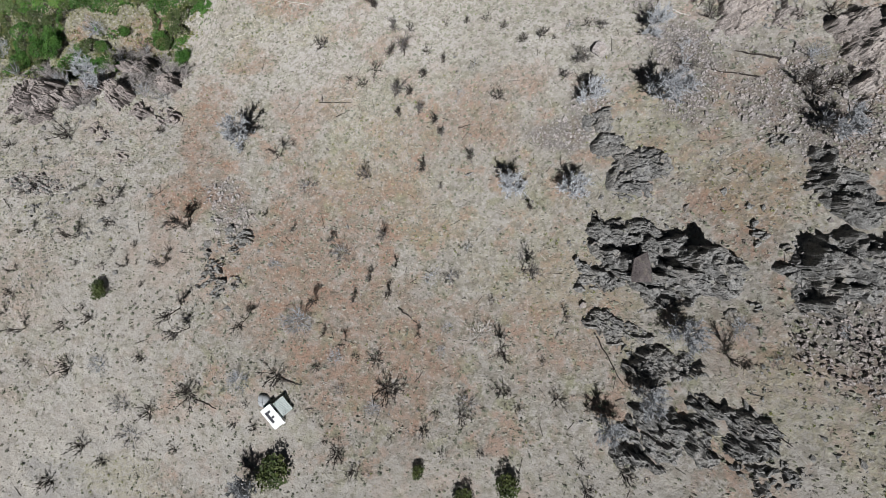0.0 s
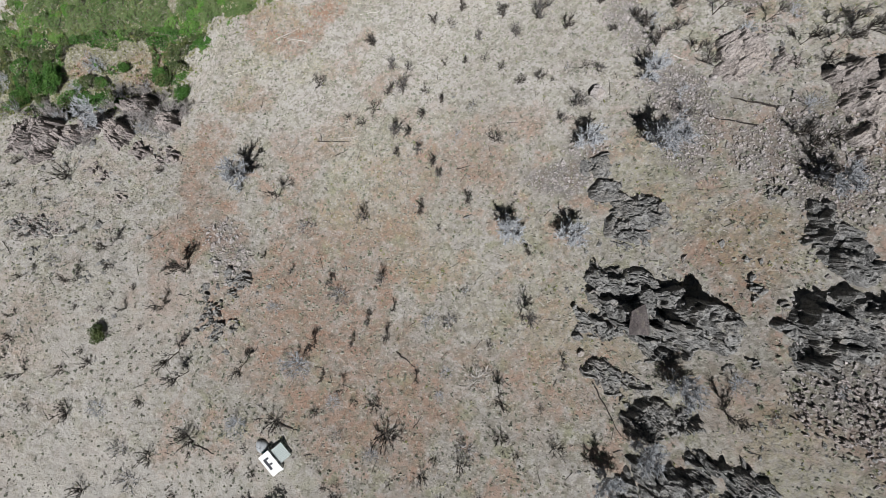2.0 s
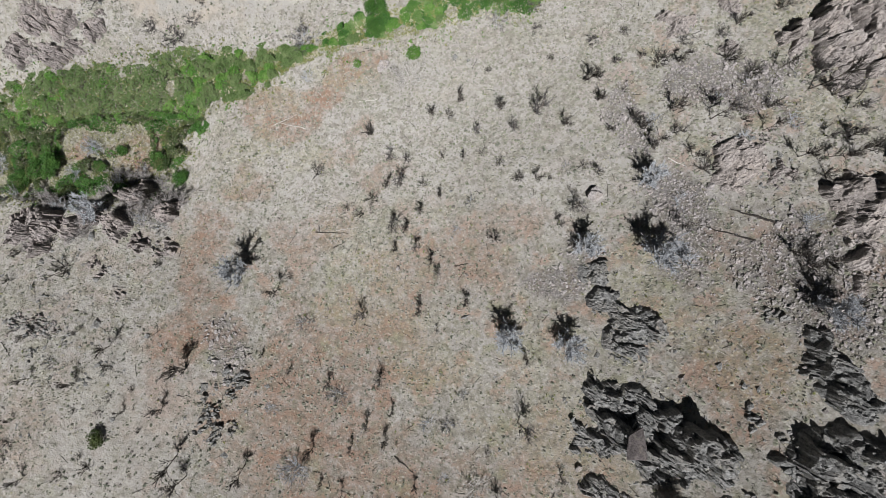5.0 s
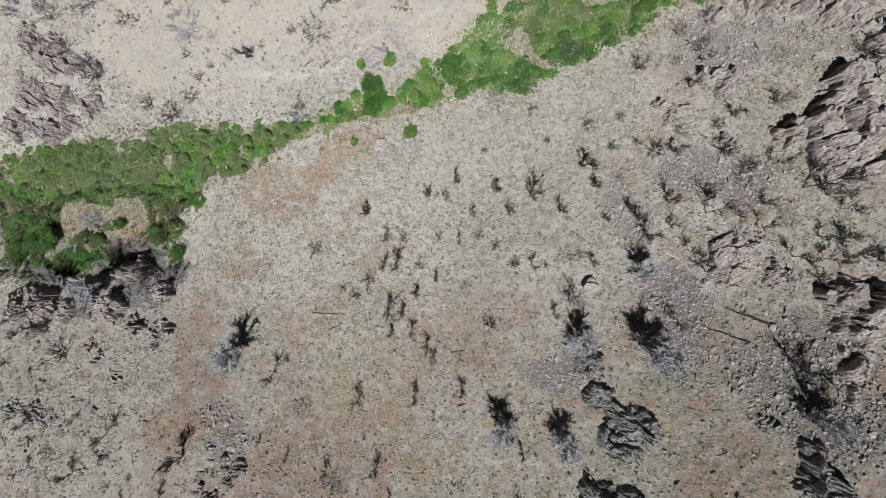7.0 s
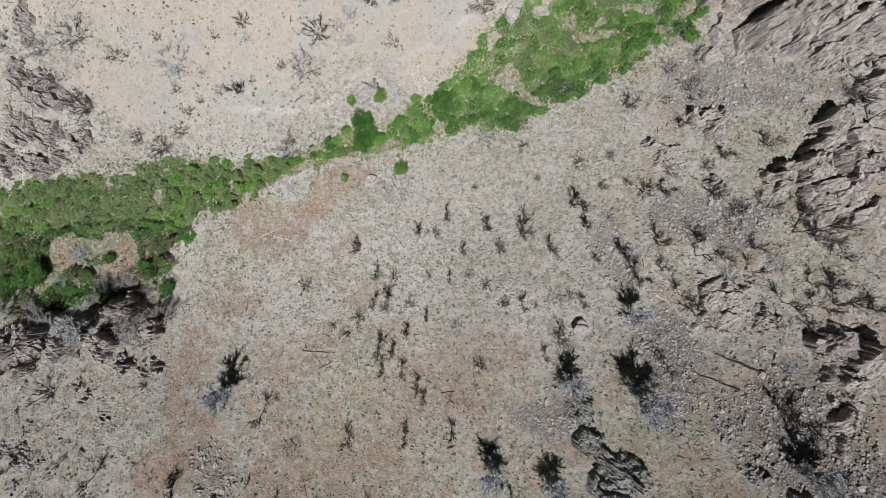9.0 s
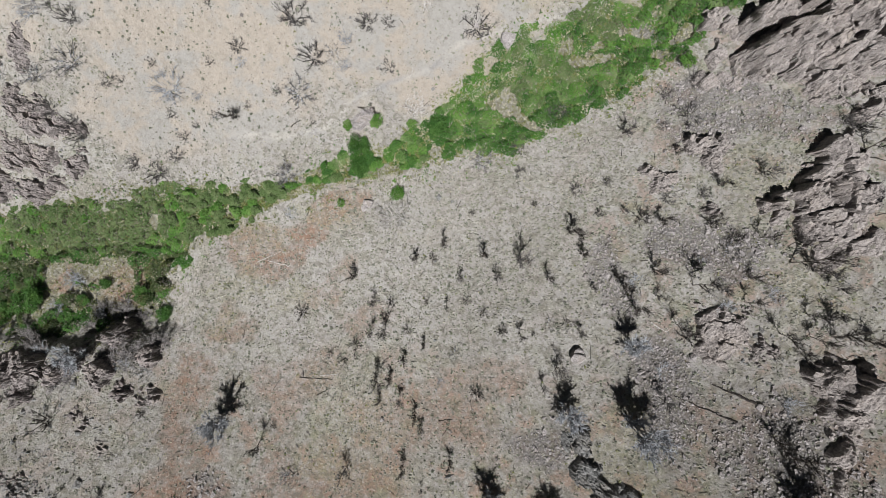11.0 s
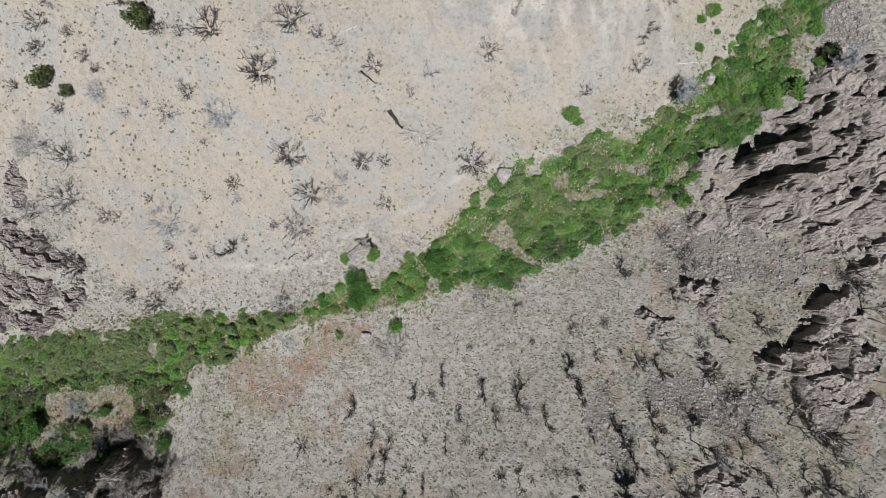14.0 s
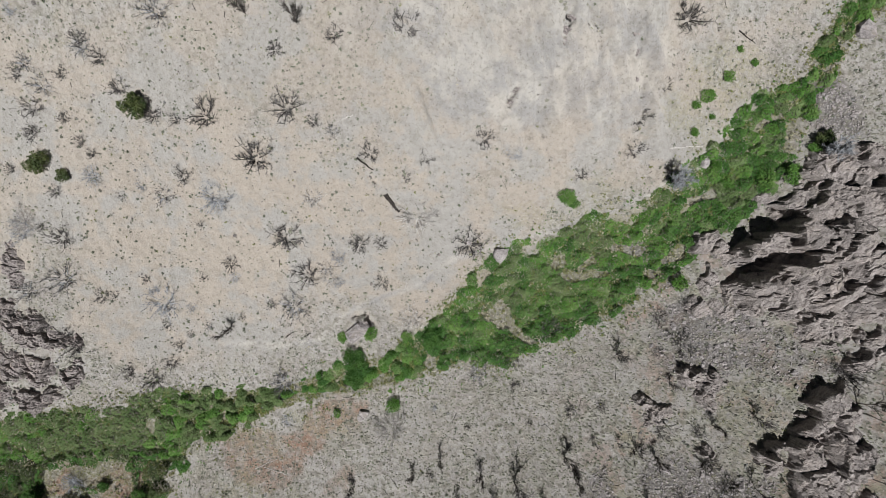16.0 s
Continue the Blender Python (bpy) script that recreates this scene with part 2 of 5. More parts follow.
def blocks(x, y, size, seed, stretch=1.0, turn=0.0):
    """Broken blocks: for each place its block's chance number, two chance tilts and the way from the block's middle."""
    c, s = math.cos(radians(turn)), math.sin(radians(turn))
    u, v = (x * c + y * s) / (size * stretch), (-x * s + y * c) / size
    i0, j0 = np.floor(u), np.floor(v)
    best, second = np.full(np.shape(x), 9.0), np.full(np.shape(x), 9.0)
    out = [np.zeros(np.shape(x)) for _ in range(5)]
    for di in (-1, 0, 1):
        for dj in (-1, 0, 1):
            i, j = i0 + di, j0 + dj
            pu, pv = i + hash2(i, j, seed), j + hash2(i, j, seed + 11)
            d = np.hypot(u - pu, v - pv)
            near = d < best
            second = np.where(near, best, np.minimum(second, d))
            for k, val in enumerate((hash2(i, j, seed + 23), hash2(i, j, seed + 37) - 0.5, hash2(i, j, seed + 41) - 0.5, (u - pu) * size, (v - pv) * size)):
                out[k] = np.where(near, val, out[k])
            best = np.where(near, d, best)
    return out, second - best


def step(v, a, b):
    t = np.clip((v - a) / (b - a), 0, 1)
    return t * t * (3 - 2 * t)


def mesh_of(name, verts, faces, material, smooth=False):
    """A mesh from arrays of corners and of faces that all have the same number of corners."""
    verts, faces = np.asarray(verts, dtype=np.float32), np.asarray(faces, dtype=np.int32)
    me = bpy.data.meshes.new(name)
    me.vertices.add(len(verts))
    me.vertices.foreach_set("co", verts.ravel())
    k = faces.shape[1]
    me.loops.add(faces.size)
    me.loops.foreach_set("vertex_index", faces.ravel())
    me.polygons.add(len(faces))
    me.polygons.foreach_set("loop_start", np.arange(0, faces.size, k, dtype=np.int32))
    me.polygons.foreach_set("loop_total", np.full(len(faces), k, dtype=np.int32))
    me.polygons.foreach_set("use_smooth", np.full(len(faces), smooth))
    me.update(calc_edges=True)
    me.materials.append(material)
    return me


def part(name, data, parent, label=""):
    ob = new(name, data)
    ob.parent = parent
    return tagged(ob, label)


# ---- the lie of the land ----
# heights in metres on a 34 m net that starts at (-153, -99); a smooth sheet is drawn over it
NET = [
    (19.4, 11.9, 7.7, 8.8, 14.6, 23.6, 32.3, 41.5, 50.4, 59.1),
    (7.2, 2.9, -2.3, 2, 9, 13.1, 32.3, 43.7, 47.7, 50.5),
    (-7.9, -4.1, -8.7, -5.2, 3.9, -1.4, 35.5, 44, 43, 42),
    (-27.8, -13.4, 0.6, -9.3, -15.2, -6.6, 23.6, 30, 32.6, 34.2),
    (-45.4, -41.7, -26.9, -29, -25.9, -10.8, -4, 12.6, 20.4, 27.3),
    (-50, -41.5, -30.5, -39.3, -28.7, -28.9, -6.6, 5, 11.7, 22.4),
    (-43, -32.4, -23.1, -26.4, -21.8, -28.5, -27.4, -7.2, 8.3, 19.7),
    (-29.6, -25.3, -21.5, -11.3, -9.3, 0.5, -9.7, -20.1, -0.5, 13.2),
    (-13.1, -9.8, -6.4, 0.1, 0.3, 6.8, 0.9, -13.4, -7.6, 0.6),
    (4.4, 7, 8.9, 9.4, 8.1, 7.2, 4.2, -3.1, -9.8, -14.3),
]
NET_X, NET_Y, NET_STEP = -153.0, -99.0, 34.0


def soft(a):
    return 1 / (1 + np.exp(-np.clip(a, -40, 40)))


def land(x, y):
    x, y = np.asarray(x, float), np.asarray(y, float)
    net = np.array(NET)
    ny, nx = net.shape
    u, v = np.clip((x - NET_X) / NET_STEP, 1, nx - 2.001), np.clip((y - NET_Y) / NET_STEP, 1, ny - 2.001)
    i, j = np.floor(u).astype(int), np.floor(v).astype(int)

    def w(t):
        return ((1 - t) ** 3 / 6, (3 * t ** 3 - 6 * t ** 2 + 4) / 6, (-3 * t ** 3 + 3 * t ** 2 + 3 * t + 1) / 6, t ** 3 / 6)
    wu, wv = w(u - i), w(v - j)
    z = sum(wu[a] * wv[b] * net[j - 1 + b, i - 1 + a] for a in range(4) for b in range(4))
    # the creek bed has cut in at the west end
    z = z - 6.0 * soft((-70 - x) / 5) * soft((y - 39.5 - (fractal(x, y, 7, 71) - 0.5) * 7) / 0.5) * soft((64 - y) / 5)
    z = z - 5.0 * soft((-56 - x) / 2) * soft((x + 76) / 4) * soft((y - 41.0 - (fractal(x, y, 7, 71) - 0.5) * 6) / 0.5) * soft((60 - y) / 5)
    # far hills
    out = np.hypot(np.maximum(np.abs(x) - 115, 0), np.maximum(np.abs(y - 55) - 125, 0))
    return z + step(out, 20, 900) * (fractal(x, y, 420, 5) - 0.35) * 160


def low_edge(x):
    return np.interp(x, [-140, -105, -88, -75, -65, -52, -45, -32, -20, -5, 2, 10, 18, 27, 37, 46, 55, 66, 75, 82, 90, 130],
                     [41, 40.5, 40, 40, 41, 60.5, 63.7, 70, 73, 75.6, 77, 77.6, 79.3, 82.7, 88, 93, 100, 110, 118, 130.5, 146, 178])


def high_edge(x):
    return np.interp(x, [-140, -105, -88, -73, -57, -45, -32, -20, -5, 2, 10, 18, 27, 37, 46, 55, 66, 75, 82, 90, 130],
                     [66, 67, 70, 72, 75.5, 74, 74.3, 78.5, 82.5, 90, 98.5, 104, 105, 109.5, 112.7, 119, 128, 137, 144.5, 155, 190])


def creek(x, y):
    """How deep a place lies within the green belt, in metres; below zero outside it."""
    wob = (fractal(x, y, 9, 31) - 0.5) * 7 + (vnoise(x, y, 2.0, 33) - 0.5) * 2
    x = x + (fractal(x, y, 6, 35) - 0.5) * 9
    return np.minimum(y - low_edge(x), high_edge(x) - y) + wob


def spots(x, y, rows, seed, ragged=0.55):
    """A mask of ragged patches: rows of x, y, radius along x, radius along y, strength."""
    x, y = x + (fractal(x, y, 16, seed + 3) - 0.5) * 18, y + (fractal(x, y, 16, seed + 5) - 0.5) * 18
    rag = (fractal(x, y, 7, seed) - 0.5) * 2 * ragged + (fractal(x, y, 1.6, seed + 9) - 0.5) * ragged
    total = np.zeros(np.shape(x))
    for cx, cy, rx, ry, strength in rows:
        d = np.hypot((x - cx) / rx, (y - cy) / ry) + rag
        total = np.maximum(total, strength * step(-d, -1.15, -0.55))
    return total


RUST = [(-24, -6, 20, 14, 0.8), (-10, -18, 18, 14, 0.75), (-50, 8, 6, 22, 0.95), (-52, 28, 6, 10, 0.9), (-20, 8, 16, 10, 0.75), (-4, 20, 14, 7, 0.6), (-28, 32, 9, 6, 0.75), (48, 8, 7, 8, 0.9),
        (14, 32, 8, 5, 0.5), (20, -12, 10, 12, 0.5), (42, -18, 8, 7, 0.75), (-24, 65, 11, 5, 1.0), (-38, 59, 9, 4, 0.9), (-44, 44, 8, 5, 0.7), (-20, 50, 8, 4, 0.6), (-12, 44, 6, 4, 0.6), (-70, 48, 9, 5, 1.0), (-84, 52, 6, 4, 1.0), (50, 33, 6, 5, 0.6), (-78, -8, 10, 5, 0.4), (6, 26, 8, 5, 0.7), (-30, -2, 14, 9, 0.85), (-8, 6, 10, 8, 0.7), (-14, -24, 14, 8, 0.6)]
PALE = [(-30, 112, 75, 26, 1.0), (20, 128, 50, 20, 0.85), (-50, 92, 38, 13, 1.0), (-70, 130, 50, 24, 0.9), (-10, 100, 20, 14, 1.0), (40, 142, 30, 18, 0.8), (0, 150, 90, 22, 0.75), (62, 132, 12, 8, 0.8),
        (-72, -38, 24, 16, 0.8), (-60, -22, 12, 14, 0.45), (-15, -42, 16, 5, 0.7), (-36, -36, 22, 9, 0.7), (14, -38, 26, 8, 0.6), (62, -32, 16, 10, 0.6), (46, -20, 14, 8, 0.45), (-62, -6, 16, 12, 0.5), (2, 66, 12, 6, 0.35)]
STRAW = [(-60, -40, 9, 6, 0.8), (-44, 50, 12, 8, 0.9), (-30, 49, 9, 5, 0.7), (-22, 69, 6, 3, 0.7), (-40, 64, 10, 4, 0.7), (-15, 28, 12, 7, 0.5), (40, 18, 9, 7, 0.8), (46, 14, 8, 8, 0.7), (70, 50, 8, 5, 0.6), (50, -20, 10, 9, 0.7), (60, -30, 14, 12, 0.8), (64, 72, 6, 10, 0.7), (36, 98, 5, 3, 0.6),
         (40, 112, 12, 5, 0.8), (20, 110, 8, 4, 0.6), (22, 2, 6, 14, 0.6), (-8, 16, 8, 6, 0.5), (16, 12, 8, 8, 0.5), (62, 58, 10, 6, 0.5), (58, 130, 8, 6, 0.8), (-22, 16, 8, 6, 0.8), (-14, 23, 9, 5, 0.7), (0, 6, 10, 6, 0.6), (12, -2, 10, 6, 0.5), (66, 138, 7, 6, 0.8)]
SCREE = [(46, 30, 9, 10, 1.0), (18, 22, 9, 6, 0.85), (62, 88, 14, 8, 0.9), (58, 80, 12, 6, 0.8), (56, 60, 10, 6, 0.9), (85, 128, 6, 8, 1.0), (-42, 10, 5, 7, 0.6), (60, 20, 8, 9, 0.8), (36, 50, 6, 8, 0.7), (58, -12, 7, 9, 0.8), (50, 100, 6, 4, 0.8), (24, 28, 5, 4, 0.6)]
BARE = [(8, 152, 8, 9, 1.0), (12, 141, 6, 9, 0.8), (30, 146, 12, 11, 0.6), (-8, 150, 8, 8, 0.4), (20, 136, 12, 8, 0.8), (46, 142, 8, 11, 0.7), (34, 136, 10, 8, 0.6), (-72, -44, 12, 10, 0.75), (8, 62, 8, 4, 0.5), (70, 92, 12, 5, 0.6)]


def footpath(x, y):
    """A trodden track along the far side of the creek."""
    mid = np.interp(x, [-46, -40, -30, -22, -14, -6, 2, 8, 40, 50, 60, 66, 72], [84.5, 85, 84.3, 86, 92.5, 95.5, 98, 103, 111.5, 115.5, 122.5, 128.5, 136])
    near = np.exp(-((y - mid - (fractal(x, y, 6, 77) - 0.5) * 1.2) / 0.75) ** 2)
    return near * step(x, -48, -42) * step(-x, -74, -70)


GULLIES = [((30.8, 149), (30.2, 145), (29.2, 140), (27, 134), (26, 128)), ((20, 139), (20.6, 135), (19.5, 131), (20.5, 127)), ((12, 156), (13.5, 148), (15, 141), (13, 134)), ((45, 152), (45.5, 146), (45, 139), (46.5, 133)),
           ((-3, 160), (0, 150), (3, 143)), ((36, 152), (37.5, 142), (35.5, 133)), ((61, 152), (61.5, 145), (60, 139))]


def gullies(x, y):
    """Narrow washed-out cracks running down the far bank."""
    total = np.zeros(np.shape(x))
    wx = x + (fractal(x, y, 5, 81) - 0.5) * 7
    for line in GULLIES:
        ys = [q[1] for q in line][::-1]
        mid = np.interp(y, ys, [q[0] for q in line][::-1])
        ends = step(y, ys[0] - 1, ys[0] + 2) * step(-y, -ys[-1] - 1, -ys[-1] + 2)
        total = np.maximum(total, ends * np.exp(-((wx - mid) / 0.7) ** 2) * step(vnoise(x, y, 3, 83), 0.2, 0.7))
    return total


# narrow washed-out holes; the second and third are added to hold a boulder's crescent shadow: from x, y to x, y, half
# width, depth
PITS = [(-7.6, 119.6, -6.8, 118.6, 0.4, 1.5), (-13.6, 91.0, -11.2, 91.2, 0.95, 2.6), (-11.3, 91.0, -10.3, 88.6, 0.8, 2.2),
        (30.6, 146.5, 31.4, 149, 0.8, 2.2), (29.6, 142.2, 30.4, 145.4, 0.7, 2), (19.8, 132.6, 21, 135.6, 0.7, 2), (22, 128.4, 23.6, 129, 0.4, 1.3), (17.2, 130.6, 18.8, 131, 0.4, 1.2), (44.6, 141.2, 45.0, 142.8, 0.45, 1.5)]


def pits(x, y):
    total = np.zeros(np.shape(x))
    wx, wy = x + (vnoise(x, y, 1.4, 85) - 0.5) * 0.9, y + (vnoise(x, y, 1.4, 86) - 0.5) * 0.9
    for x0, y0, x1, y1, half, deep in PITS:
        long = math.hypot(x1 - x0, y1 - y0)
        u = np.clip(((wx - x0) * (x1 - x0) + (wy - y0) * (y1 - y0)) / long ** 2, 0, 1)
        d = np.hypot(wx - x0 - u * (x1 - x0), wy - y0 - u * (y1 - y0))
        total = np.maximum(total, deep * (1 - step(d, half * 0.55, half * 1.1)))
    return total


def relief(x, y):
    """Unevenness of the soil on top of the lie of the land."""
    return (fractal(x, y, 14, 3) - 0.5) * 1.2 + (fractal(x, y, 3.2, 8, 3) - 0.5) * 0.5 + (vnoise(x, y, 1.1, 17) - 0.5) * 0.35


def build_ground():
    def axis(a, b, fine):
        core = np.arange(a, b + fine / 2, fine)
        wide = np.cumsum(fine * 1.22 ** np.arange(1, 38))
        wide = wide[wide < 2600]
        return np.concatenate([(core[0] - wide)[::-1], core, core[-1] + wide])
    xs, ys = axis(-112, 112, 0.45), axis(-62, 172, 0.45)
    x, y = np.meshgrid(xs, ys)
    z = land(x, y)
    near = 1 - step(np.hypot(np.maximum(np.abs(x) - 112, 0), np.maximum(np.abs(y - 55) - 117, 0)), 0, 40)
    scree = spots(x, y, SCREE, 61)
    folds = step(y, 118, 130) * step(-np.abs(x - 24), -34, -20) * ((fractal(x * 2.0 + y * 0.5, y * 0.7, 9, 87, 5) - 0.5) * 3.5 + np.abs(fractal(x * 1.7 + y * 0.6, y * 0.6, 7, 89, 4) - 0.5) * 9.0)
    rough = relief(x, y)
    (h, *_), edge = blocks(x, y, 0.8, 44)
    z = z + near * (rough + folds + scree * step(edge, 0, 0.35) * h * 0.35 - footpath(x, y) * 0.18 - gullies(x, y) * 1.1 - pits(x, y))
    wet = step(creek(x, y), 0.0, 3.5)
    z = z - near * wet * 0.5
    n = len(xs)
    k = (np.arange(len(ys) - 1)[:, None] * n + np.arange(n - 1)[None, :]).ravel()
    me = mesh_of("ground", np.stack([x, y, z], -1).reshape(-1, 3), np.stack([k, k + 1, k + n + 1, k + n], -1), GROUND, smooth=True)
    lower = step(fractal(x, y, 26, 91) * 26 - y - 6 * step(x, -60, -30), -34, -18)
    patchy = 0.25 + 0.75 * step(x + (fractal(x, y, 12, 95) - 0.5) * 14, -62, -46)
    for name, masks in (("zone_a", (spots(x, y, RUST, 51), spots(x, y, PALE, 53, 0.4), spots(x, y, STRAW, 55, 0.9))),
                        ("zone_b", (scree, wet, np.maximum(spots(x, y, BARE, 57), footpath(x, y)))),
                        ("zone_c", (lower * patchy, np.maximum(lower * patchy, 0.8 * step(x + (fractal(x, y, 20, 93) - 0.5) * 30, 30, 48) * step(-y, -112, -96)), lower))):
        at = me.color_attributes.new(name, "FLOAT_COLOR", "POINT")
        at.data.foreach_set("color", np.stack([*masks, np.ones_like(x)], -1).astype(np.float32).ravel())
    return tagged(new("ground", me), "dry stony hillside soil with rust, straw and pale sand patches", "ground", kind="structure")


build_ground()


# ---- rock ----
# each outcrop: places of its heads as x, y, radius, height
DARK_CLUSTERS = {
    "knob": [(-41.2, 3.1, 1.5, 3), (-38.9, 2.2, 1.7, 3.36), (-40.2, 0, 1.3, 2.4)],
    "knobs": [(-45.8, -2.1, 1.3, 2.3), (-43.5, -3.2, 1.5, 2.53), (-44.9, -5.3, 1.6, 2.07), (-42.7, -6.9, 1.4, 1.84), (-40.2, -6.4, 1.3, 1.38), (-46.5, -6.9, 1, 1.38), (-43.3, -9, 1.1, 1.38)],
    "pillar": [(47.1, 2.9, 1, 3), (47.3, 1.3, 1, 2.5)],
    "nub": [(53.2, 17.1, 1.4, 2.5)],
    "leftbits": [(-80.1, 12.8, 2.2, 1.6), (-84, 13.6, 1.8, 1.4), (-76.7, 12, 1.8, 1.4), (-80.4, 17.6, 1.1, 1.2), (-72.9, 9.9, 1.3, 1.2), (-68.4, 3.3, 1.7, 1), (-73.7, 4.4, 1.5, 1), (-78.8, 7.7, 1.5, 1), (-65.7, 4.9, 1.5, 1)],
    "lowse": [(42.6, -30.3, 1.8, 2.4), (45, -30.7, 2.1, 2.6), (43.7, -32.7, 1.5, 2), (47.2, -29.7, 1, 1.6), (41.1, -30.5, 0.9, 1.6)],
    "fins2": [(31.9, -18.7, 1.6, 2), (35.2, -18.6, 1.5, 2), (32.8, -20.6, 1.4, 1.8), (37.1, -16.8, 1, 1.6), (38, -18.3, 0.8, 1.2)],
    "mids": [(42.5, -9.9, 1, 1.4), (45.2, -8.5, 0.8, 1.2), (28.6, -15.3, 0.9, 1.6), (50.6, 0, 0.8, 2), (51, -2.4, 1, 2)],
}
BROWN_CLUSTERS = {
    "bits": [(-72.2, 25.1, 1.4, 2.34), (-69.9, 23.2, 1.2, 2.34), (-65, 30.5, 1.2, 2.6), (-59.3, 28, 2, 2.34), (-65.7, 18.6, 1, 1.3), (-80.2, 12.8, 2.1, 1.56), (-84, 13.4, 1.7, 1.3), (-77.3, 12.2, 1.7, 1.3)],
    "crack": [(31, 147, 0.8, 2.4), (30.5, 145, 0.8, 2.6), (30, 143.1, 0.7, 2.2), (29.5, 141.5, 0.6, 1.6)],
    "crackb": [(21.1, 135, 0.8, 1.6), (20.1, 133.3, 0.8, 1.6), (44, 145.1, 0.5, 1.4), (44.6, 142.1, 0.5, 1.2), (44.9, 137.2, 0.5, 1.4), (46.2, 144.1, 0.4, 1.2), (28.2, 136, 0.5, 1.2)],
    "rubc": [(49.9, -14.1, 1.9, 0.9), (52.8, -16.6, 1.6, 0.8), (50.8, -16.5, 1.4, 0.7), (49.3, -11.6, 1.2, 0.8), (53.5, -10.1, 1.6, 1)],
    "rubb": [(55.5, -12.9, 2.4, 0.9), (56.3, -16.2, 2, 0.9), (58, -11.7, 1.8, 0.8), (59.5, -15, 2, 0.8)],
    "westb": [(-90.8, 92.1, 2.3, 2), (-89.4, 81.5, 2.1, 2), (-81, 87.1, 1.8, 1.8), (-95.6, 84.4, 2.1, 2), (-78.1, 81.4, 1.6, 1.8), (-86.6, 92.7, 1.8, 1.6), (-94.2, 74.1, 1.9, 2)],
    "neb": [(51.7, 44.9, 1.4, 1.8), (56.5, 43, 1.4, 1.8), (58.3, 39.2, 1.4, 1.6), (53.9, 41.9, 1.2, 1.4), (57.9, 46.9, 1.2, 1.6), (51.3, 47.9, 1, 1.4)],
    "boul": [(-11.1, 89.2, 0.7, 1.6)],
}
LAVA_ROCKS = {
    "ridge": [(27.2, 23.1, 2.1, 2), (29.6, 23.9, 1.9, 2), (30.5, 17.5, 3.2, 3.2), (33.5, 14.8, 2.9, 3.6), (36.3, 13.2, 2.3, 2.4), (32.1, 11, 3.6, 2.4)],
    "main": [(28.1, 2.4, 3, 3.6), (28.2, 0, 2.7, 3.2), (31.8, 1.6, 3, 4.2), (34, 0.6, 3.1, 5), (36.6, 0.5, 2.2, 4), (32.4, -3.4, 3.7, 5.2), (35.2, -4.3, 2.8, 7), (25.3, -3.6, 2.2, 2.4), (26.8, -5.6, 2.7, 2.4), (24, -6.2, 1.8, 1.6)],
    "tower": [(39.6, -2.6, 3.2, 9.5), (42.0, -3.0, 2.6, 8), (37.6, -4.6, 3.2, 8), (41.4, -5.8, 2.6, 5)],
    "east": [(51.2, -2.3, 2.2, 4.2), (53.5, -1.1, 3.1, 4.9), (56.3, -1.5, 3.3, 4.9), (53.3, -4.6, 3.4, 3.5), (56.7, -4.4, 3, 4.2), (51.1, -6.2, 2.3, 2.1)],
    "eastup": [(57.9, 13.9, 1.8, 2.8), (58.4, 10.6, 2.8, 3.5), (59.3, 7.6, 2.9, 3.5), (57.8, 7.7, 2.1, 2.8), (60.5, 6.3, 2.4, 3.5)],
    "mid": [(26.3, -12.4, 1.9, 2.8), (27.8, -13.6, 1.7, 2.4), (30.9, -14.3, 2.2, 1.2), (34.5, -14.3, 2.5, 0.96)],
    "fins": [(31.9, -17.4, 2.1, 2.2), (34.6, -17.9, 2.2, 2.2), (32.5, -20.3, 2.2, 1.8), (36.4, -16.9, 1.7, 1.6)],
    "south": [(29.7, -28.3, 2.3, 2.8), (32.7, -27.1, 2.9, 3.6), (35.1, -26.1, 2.8, 4.4), (37.8, -26.1, 2.4, 3.2), (32.9, -29.9, 3.2, 3.2), (36.8, -28.7, 2.6, 2.8), (30.9, -31.2, 2.4, 2.8)],
    "southe": [(38.1, -22.6, 1.7, 3), (42.9, -25, 1.9, 3), (44.1, -26.2, 1.8, 3), (42.2, -27.8, 2.1, 2.5), (40.7, -27.6, 1.4, 2)],
}
